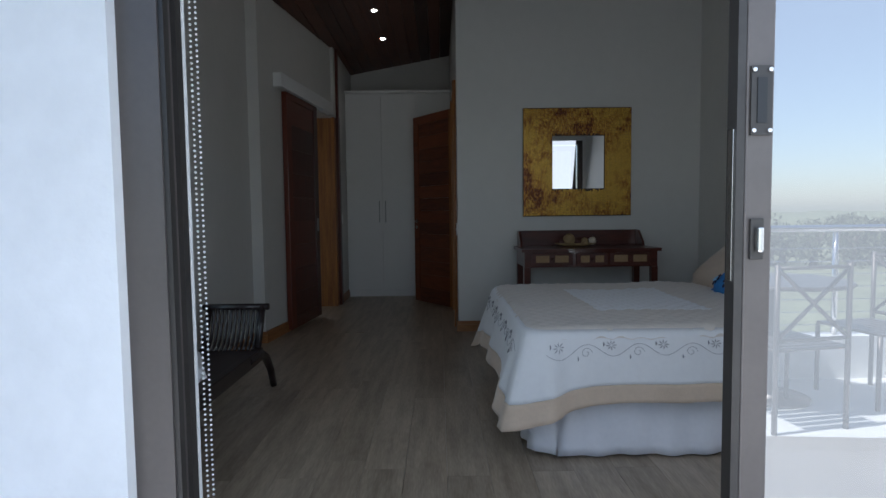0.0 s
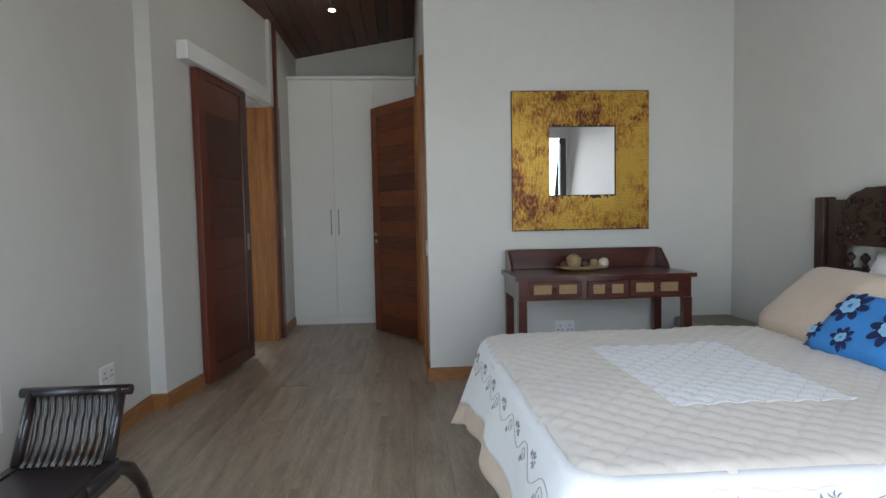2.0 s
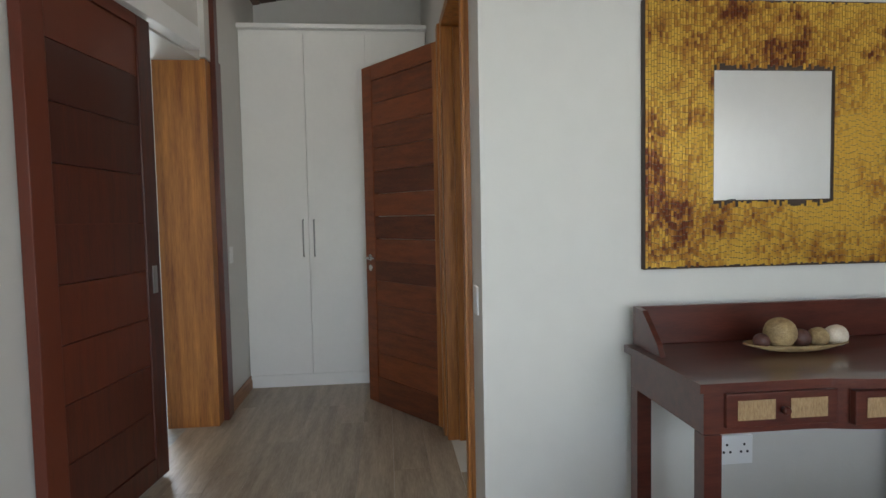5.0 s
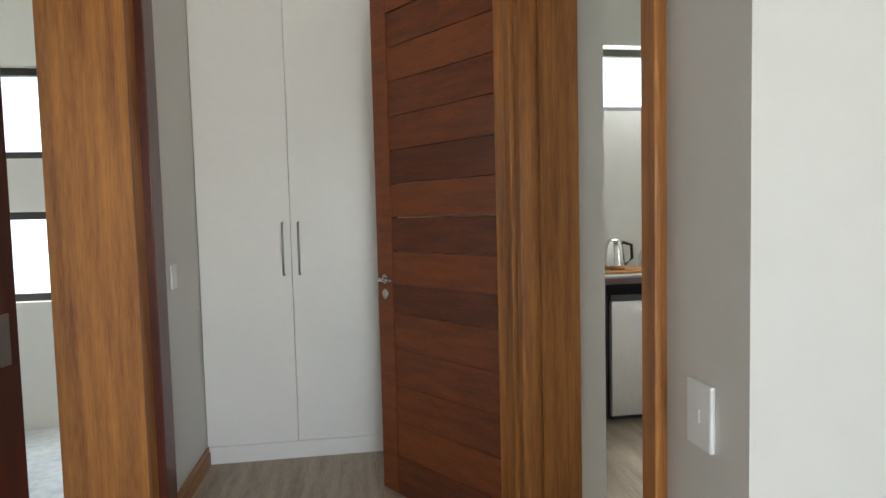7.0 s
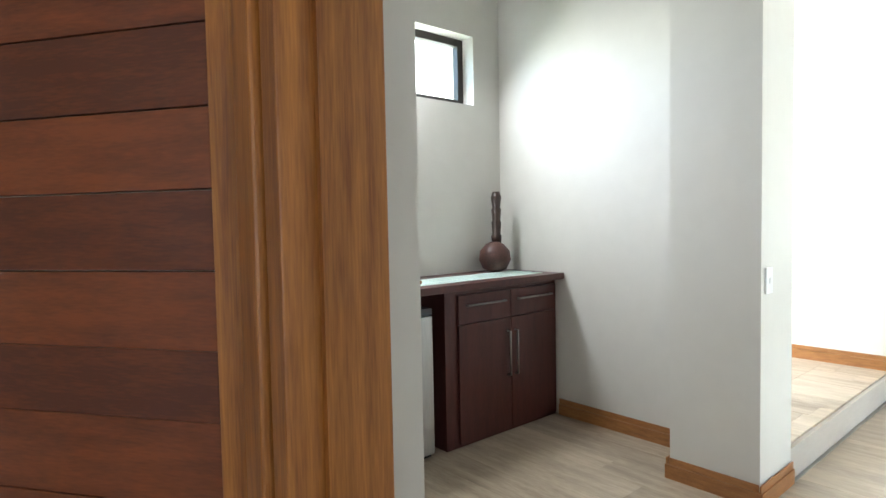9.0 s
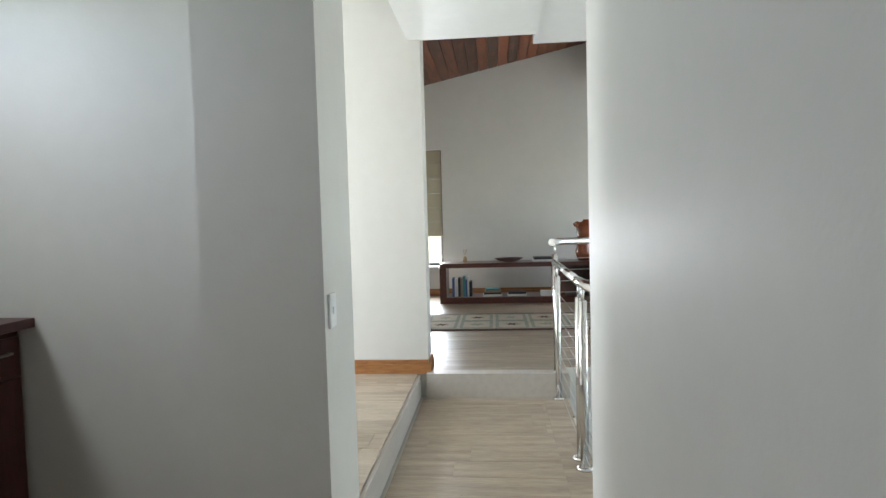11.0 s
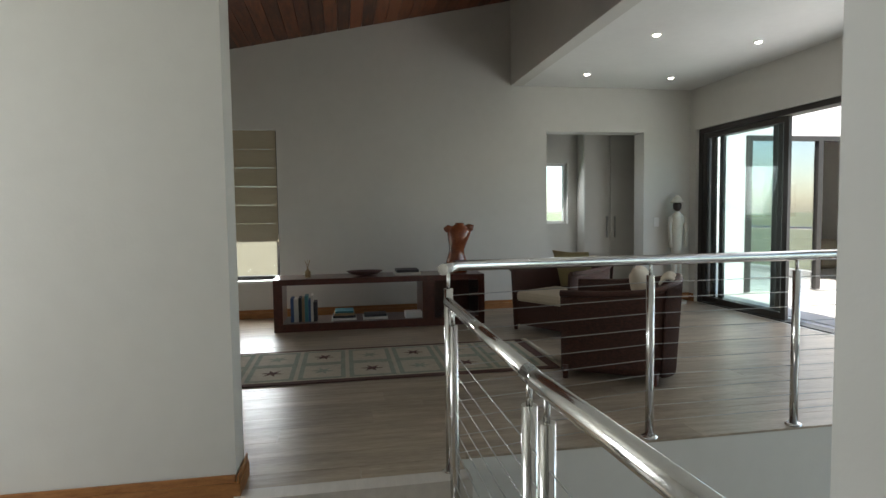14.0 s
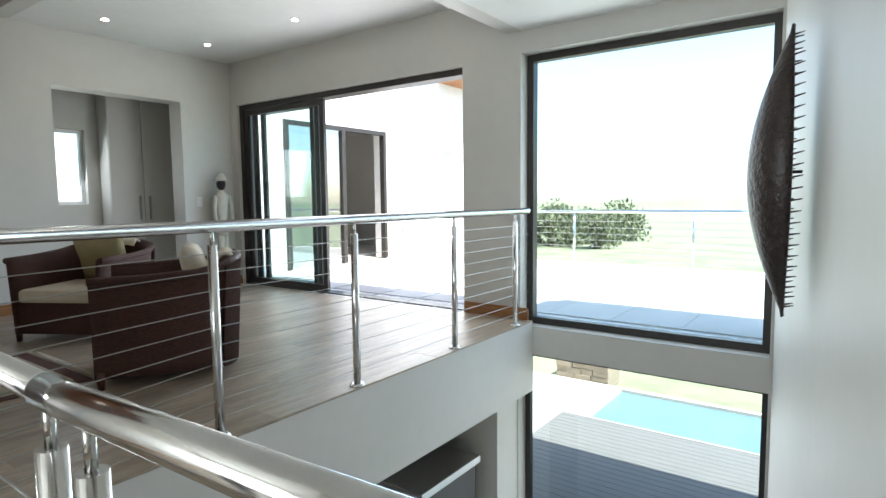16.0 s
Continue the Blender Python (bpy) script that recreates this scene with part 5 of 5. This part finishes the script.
# stacked sliding doors to the terrace
sl = thing("door_4", "stacked dark aluminium sliding doors to the terrace", "sliding door", kind="structure")
boxes("door_frame", [(5.47, 8.87, 1.80, 1.96, 2.35, 2.41), (8.80, 8.87, 1.80, 1.96, L, 2.35), (5.47, 8.80, 1.80, 1.96, L - 0.01, L + 0.012)], ALU, sl)
for i, x0 in enumerate((7.36, 7.49, 7.62)):
    y = 1.93 - 0.045 * i
    x1 = 8.79
    boxes("panel_frame", [(x0, x0 + 0.07, y - 0.018, y + 0.018, L + 0.02, 2.34), (x1 - 0.07 - 0.1 * i, x1 - 0.1 * i, y - 0.018, y + 0.018, L + 0.02, 2.34), (x0 + 0.07, x1 - 0.07 - 0.1 * i, y - 0.018, y + 0.018, L + 0.02, L + 0.09), (x0 + 0.07, x1 - 0.07 - 0.1 * i, y - 0.018, y + 0.018, 2.28, 2.34)], ALU, sl)
    g = boxes("pane", [(x0 + 0.07, x1 - 0.07 - 0.1 * i, y - 0.003, y + 0.003, L + 0.09, 2.28)], GREEN, sl)
    g.visible_shadow = False

# closet in the niche room
cl = thing("closet", "pale grey built-in closet with two doors", "closet")
boxes("body", [(9.75, 9.98, 2.05, 3.16, L, 2.85)], WALL, cl)
for y0, y1 in ((2.06, 2.765), (2.772, 3.155)):
    d_ = boxes("door", [(9.73, 9.749, y0, y1, L + 0.05, 2.5)], WALL, cl, bev=0.002)
    hy = y1 - 0.06 if y0 < 2.5 else y0 + 0.05
    boxes("handle", [(9.70, 9.729, hy - 0.008, hy + 0.008, 1.0, 1.3)], BRUSH, d_)

# shield sculpture on the stairwell wall
sh = thing("wall_shield", "long dark bowed hide shield with spiny edge on the wall", "wall sculpture")
bm = bmesh.new()
def shell(u, v):
    z = 0.82 + 0.95 * u
    t = math.sin(math.pi * min(0.985, max(0.015, u)))
    return (0.02 + 0.12 * t * (1 - (2 * v - 1) ** 2) ** 0.6 + 0.02, (v - 0.5) * 0.34 * t, z)
grid_surf(bm, 36, 14, shell)
solid(part("hide", bm, LEATH, sh), 0.012)
for k in range(26):
    u = 0.04 + 0.92 * k / 25
    for v in (0, 1):
        x, y, z = shell(u, v)
        bm = bmesh.new()
        tube(bm, [(x, y, z), (x - 0.03, y * 1.2, z + 0.006)], [0.004, 0.0015], 5)
        part("spine", bm, LEATH, sh)
bm = bmesh.new()
tube(bm, [(0.0, 0, 1.30), (0.16, 0, 1.30)], 0.006, 6)
part("bracket", bm, ALU, sh)
sh.matrix_world = pose(2.675, 4.2, 0, 0, 0, 7.5)

# storey below: dark fireplace hood
fp = thing("fireplace", "dark fireplace hood on the storey below", "fireplace")
boxes("hood", [(5.0, 5.75, 2.55, 3.28, -2.75, -0.95)], ALU, fp, bev=0.01)
boxes("cap", [(4.97, 5.78, 2.52, 3.31, -0.949, -0.89)], BRUSH, fp, bev=0.005)

# ---- outdoors ----
tr_ = thing("terrace", "pale tiled terrace outside the lounge", "terrace", kind="structure")
boxes("slab", [(3.0, 9.5, -1.5, 1.75, -0.2, L - 0.03)], WHITE, tr_)
boxes("slab", [(-6.0, 3.0, -1.5, 1.40, -0.2, -0.03)], WHITE, tr_)
bm = bmesh.new()
box(bm, -0.297, 0.297, -0.297, 0.297, -0.01, 0.0)
bmesh.ops.recalc_face_normals(bm, faces=bm.faces)
tme = bpy.data.meshes.new("tile")
bm.to_mesh(tme)
bm.free()
tme.materials.append(TILE)
for i in range(11):
    for j in range(5):
        ob = new("tile", tme)
        ob.parent, ob.location = tr_, (3.35 + i * 0.6, -1.15 + j * 0.6, L - 0.018)
setting("parapet", [(-6.0, 9.5, -1.65, -1.5, -0.2, 0.27)], EXTW, "low white terrace parapet", "parapet")
tra = thing("terrace_rail", "steel terrace rail with cables", "railing")
for k in range(9):
    bm = bmesh.new()
    tube(bm, [(-4 + k * 1.65, -1.57, 0.27), (-4 + k * 1.65, -1.57, 1.0)], 0.02, 8)
    part("post", bm, STEEL, tra)
bm = bmesh.new()
tube(bm, [(-5, -1.57, 1.02), (9.4, -1.57, 1.02)], 0.025, 8)
part("handrail", bm, STEEL, tra)
for k in range(7):
    bm = bmesh.new()
    tube(bm, [(-5, -1.57, 0.34 + 0.09 * k), (9.4, -1.57, 0.34 + 0.09 * k)], 0.003, 4)
    part("cable", bm, STEEL, tra)
def garden_chair(m):
    top = thing("garden_chair", "white metal garden chair with crossed back on the terrace", "chair", "terrace chairs")
    for x in (-0.22, 0.22):
        for y in (-0.2, 0.22):
            bm = bmesh.new()
            tube(bm, [(x, y, 0), (x, y, 0.44 if y > 0 else 0.9)], 0.014, 8)
            part("leg", bm, ALUG, top)
    for k in range(7):
        boxes("seat_slat", [(-0.23, 0.23, -0.2 + k * 0.062, -0.15 + k * 0.062, 0.44, 0.455)], ALUG, top)
    for a, b in (((-0.22, 0.5), (0.22, 0.88)), ((0.22, 0.5), (-0.22, 0.88)), ((-0.22, 0.88), (0.22, 0.88)), ((-0.22, 0.5), (0.22, 0.5))):
        bm = bmesh.new()
        tube(bm, [(a[0], -0.2, a[1]), (b[0], -0.2, b[1])], 0.011, 6)
        part("back_bar", bm, ALUG, top)
    top.matrix_world = m
    return top


for gx, gy, ga in ((1.75, -0.75, 170), (2.55, -1.1, 80), (1.3, -1.2, -70)):
    garden_chair(pose(gx, gy, -0.03, 0, 0, ga))
gt = thing("garden_table", "round metal garden table on the terrace", "table")
bm = bmesh.new()
lathe(bm, [(0.42, 0.70), (0.43, 0.71), (0.42, 0.725)], (1.9, -1.12, 0), 32)
part("tabletop", bm, ALUG, gt)
bm = bmesh.new()
lathe(bm, [(0.22, -0.03), (0.22, -0.01), (0.03, 0.02), (0.025, 0.70)], (1.9, -1.12, 0), 20)
part("pedestal", bm, ALUG, gt)
wg = thing("house_wing", "white plastered house wing across the terrace", "house wing")
for wb in ((9.5, 9.75, 0.79, 1.75, -2.9, 4.5), (9.5, 9.75, -5.2, -1.46, -2.9, 4.5), (9.5, 9.75, -1.46, 0.79, 2.43, 4.5), (9.5, 9.75, -1.46, 0.79, -2.9, 0.15)):
    boxes("wall", [wb], EXTW, wg)
boxes("back_wall", [(13.0, 13.2, -3.6, 1.75, 0.0, 4.0), (9.75, 13.0, -3.8, -3.6, 0.0, 4.5), (9.75, 13.0, 1.6, 1.75, 0.0, 4.5)], WALL, wg)
boxes("roof", [(8.9, 13.4, -4.4, 1.74, 4.5, 4.6)], FRAMEW, wg, "timber-lined roof eave")
boxes("low_eave", [(8.9, 9.499, -5.2, -3.12, 3.56, 3.66)], FRAMEW, wg, "orange timber eave end")
boxes("room_floor", [(9.75, 13.0, -3.6, 1.6, 0.0, 0.16)], TILE, wg)
boxes("room_ceiling", [(9.75, 13.0, -3.6, 1.6, 2.75, 2.85)], WHITE, wg)
boxes("door_frame", [(9.45, 9.55, -1.46, -1.39, L, 2.43), (9.45, 9.55, 0.72, 0.79, L, 2.43), (9.45, 9.55, -1.39, 0.72, 2.36, 2.43), (9.45, 9.55, -0.45, -0.37, L, 2.36)], ALU, wg)
g = boxes("pane", [(9.49, 9.50, -0.37, 0.71, L, 2.36)], WINGGLASS, wg)
g.visible_shadow = False
tagged(boxes("picture", [(12.94, 12.99, -4.0 + 0.9, -2.3, 1.2, 1.9)], RED, bev=0.004), "dark red canvas picture on the far room wall", "picture")
tagged(boxes("sofa", [(11.9, 12.8, -3.2, -1.6, L, 0.75)], CREAM, bev=0.08), "cream sofa in the room across the terrace", "sofa")
tagged(boxes("wall_lamp", [(9.28, 9.499, -3.75, -3.15, 2.18, 2.38)], WHITE, bev=0.01), "white box wall lamp on the house wing", "wall lamp")
nb = thing("neighbour_house", "white neighbouring house beyond the windows", "house")
boxes("wall", [(-9, -6, -2, 16, -2.9, 5.6)], EXTW, nb)
for z0, z1 in ((1.0, 2.2), (2.7, 3.45)):
    wn_ = boxes("window", [(-5.99, -5.94, 7.6, 11.4, z1 - 0.16, z1), (-5.99, -5.94, 7.6, 11.4, z0, z0 + 0.07), (-5.99, -5.94, 7.6, 7.68, z0 + 0.07, z1 - 0.16), (-5.99, -5.94, 9.5, 9.56, z0 + 0.07, z1 - 0.16), (-5.99, -5.94, 11.32, 11.4, z0 + 0.07, z1 - 0.16)], ALUG, nb)
    boxes("pane", [(-5.985, -5.97, 7.68, 11.32, z0 + 0.07, z1 - 0.16)], SUNGLASS, wn_)
boxes("roof", [(-9.3, -5.8, -2.3, 16.3, 5.6, 5.75)], ROOFT, nb)
nb2 = thing("neighbour_house", "pale house with stone wall beyond the niche window", "house")
boxes("wall", [(22, 26, 2, 9, -2.9, 2.0)], EXTW, nb2)
boxes("stone_wall", [(19.5, 20, -3, 12, -2.9, 0.9)], STONE, nb2)
boxes("window", [(21.95, 21.99, 4.5, 5.3, 0.9, 1.6)], ALU, nb2)
boxes("roof", [(21.5, 26.5, 1.5, 9.5, 2.0, 2.2)], ROOFT, nb2)
bm = bmesh.new()
def land(u, v):
    x, y = -400 + 800 * u, -600 + 900 * v
    d = math.hypot(x - 4, y - 4)
    z = -2.97
    if d > 60:
        z += min(1, (d - 60) / 160) * 14 * (0.55 + noise.noise(Vector((x * 0.008, y * 0.008, 1))) * 0.6) - min(8, (d - 60) * 0.06)
    return (x, y, z)
grid_surf(bm, 100, 110, land)
tagged(part("ground", bm, GRASS), "dry green lawn and low hills reaching the horizon", "ground", kind="structure")
dkk = thing("deck", "weathered grey timber pool deck", "deck", kind="structure")
for k in range(30):
    boxes("deck_board", [(-4, 6.9, 0.9 - k * 0.145 - 0.138, 0.9 - k * 0.145, -2.94, -2.80)], DECK, dkk)
pl_ = thing("pool", "blue swimming pool with pale coping", "pool", kind="structure")
boxes("water", [(-6, 6.4, -5.3, -3.48, -2.96, -2.86)], WATER, pl_)
boxes("coping", [(-6, 6.9, -3.48, -3.42, -2.96, -2.80), (6.4, 9.4, -5.3, -3.48, -2.96, -2.80), (-6, 9.4, -5.42, -5.3, -2.96, -2.80), (6.9, 9.4, -3.48, 0.9, -2.96, -2.80)], STEPM, pl_)
sp = thing("stone_pier", "dry-stacked brown stone pier by the pool", "stone pier")
rng = random.Random(2)
for r_ in range(6):
    x = 6.75
    while x < 7.9:
        w = rng.uniform(0.25, 0.5)
        boxes("stone", [(x, min(7.95, x + w - 0.01), -6.2 + rng.uniform(-0.02, 0.02), -5.45 + rng.uniform(-0.03, 0.03), -2.95 + r_ * 0.13, -2.95 + r_ * 0.13 + 0.122)], STONE, sp)
        x += w


def leaf_cloud(c, r, n, seed):
    """Many small leaf cards scattered through an uneven crown."""
    rng = random.Random(seed)
    bm = bmesh.new()
    lobes = [Vector((rng.uniform(-0.6, 0.6), rng.uniform(-0.6, 0.6), rng.uniform(-0.3, 0.5))) * r for _ in range(7)]
    for _ in range(n):
        o = Vector((rng.gauss(0, 1), rng.gauss(0, 1), rng.gauss(0, 1))).normalized() * r * 0.55 * rng.uniform(0.5, 1.0)
        p = Vector(c) + rng.choice(lobes) + o
        s = r * rng.uniform(0.05, 0.10)
        e = Euler((rng.uniform(0, 3), rng.uniform(0, 3), rng.uniform(0, 6)))
        vs = []
        for q in ((-s, 0, 0), (0, -s * 0.5, 0.1 * s), (s, 0, 0), (0, s * 0.5, 0.1 * s)):
            v = Vector(q)
            v.rotate(e)
            vs.append(bm.verts.new(p + v))
        bm.faces.new(vs)
    return bm


rng = random.Random(8)
for k in range(26):
    a_, d_ = math.radians(rng.uniform(-73, -57)), rng.uniform(48, 85)
    x, y = 2.5 + d_ * math.cos(a_), 6.4 + d_ * math.sin(a_)
    r_ = rng.uniform(1.6, 2.9)
    t_ = thing("tree", "leafy green tree on the slope below the house", "tree", "trees beyond the terrace")
    bm = bmesh.new()
    tube(bm, [(x, y, -3.2), (x + 0.2, y, -1.8), (x + 0.1, y + 0.2, -0.8)], [0.28, 0.2, 0.1], 8)
    for b_ in range(4):
        tube(bm, [(x + 0.2, y, -1.8), (x + 0.9 * math.cos(b_ * 1.6), y + 0.9 * math.sin(b_ * 1.6), -0.5)], [0.1, 0.04], 6)
    part("trunk", bm, BARK, t_)
    part("crown", leaf_cloud((x, y, -2.0 + 0.3 * (k % 3)), r_, 700, k), LEAF, t_)
for x, y in ((-6, -96), (-34, -90)):
    h_ = thing("house", "low pale house with tiled roof on the far slope", "house", "houses on the slope")
    boxes("wall", [(x - 4, x + 4, y - 3, y + 3, -3.2, -0.6)], EXTW, h_)
    bm = bmesh.new()
    prism(bm, [(x - 4.6, -0.6), (x + 4.6, -0.6), (x, 0.9)], "y", y - 3.5, y + 3.5)
    part("roof", bm, ROOFT, h_)
    for k in range(3):
        boxes("window", [(x - 2.8 + k * 2.2, x - 1.8 + k * 2.2, y + 3.0, y + 3.05, -2.2, -1.2)], ALU, h_)

# ---- floor planks ----


def planks(name, areas, z, label):
    top = thing(name, label, "floor", kind="structure")
    bm = bmesh.new()
    box(bm, -0.5, 0.5, -0.5, 0.5, -1, 0)
    bmesh.ops.recalc_face_normals(bm, faces=bm.faces)
    me = bpy.data.meshes.new("plank")
    bm.to_mesh(me)
    bm.free()
    me.materials.append(PLANK)
    rng = random.Random(5)
    for x0, x1, y0, y1 in areas:
        x = x0
        while x < x1 - 0.02:
            w = min(0.19, x1 - x)
            y = y0 - rng.random() * 1.3
            while y < y1:
                a, b = max(y, y0), min(y + 1.3, y1)
                if b - a > 0.02:
                    ob = new("plank", me)
                    ob.parent = top
                    ob.location = ((x + w / 2), (a + b) / 2, z + rng.uniform(-0.0004, 0.0004))
                    ob.scale = (w - 0.0014, b - a - 0.0014, 0.012)
                y += 1.3
            x += 0.19


planks("floor_bedroom", [(-1.87, 2.35, 1.39, 5.8), (-1.68, 0.0, 5.8, 8.3), (0.0, 0.32, 6.1, 7.0), (0.32, 2.58, 7.06, 8.97), (0.32, 0.37, 6.10, 7.06), (0.37, 4.5, 6.19, 7.06), (2.42, 4.5, 6.02, 6.19)], 0.0, "grey-brown wood laminate plank floor")
planks("floor_landing", [(2.585, 4.56, 7.10, 7.485), (2.725, 4.56, 7.485, 10.0)], L, "grey-brown wood laminate planks of the landing")
planks("floor_lounge", [(4.60, 4.76, 6.0, 7.02), (4.76, 9.0, 2.0, 8.4)], L, "grey-brown wood laminate plank floor of the lounge")
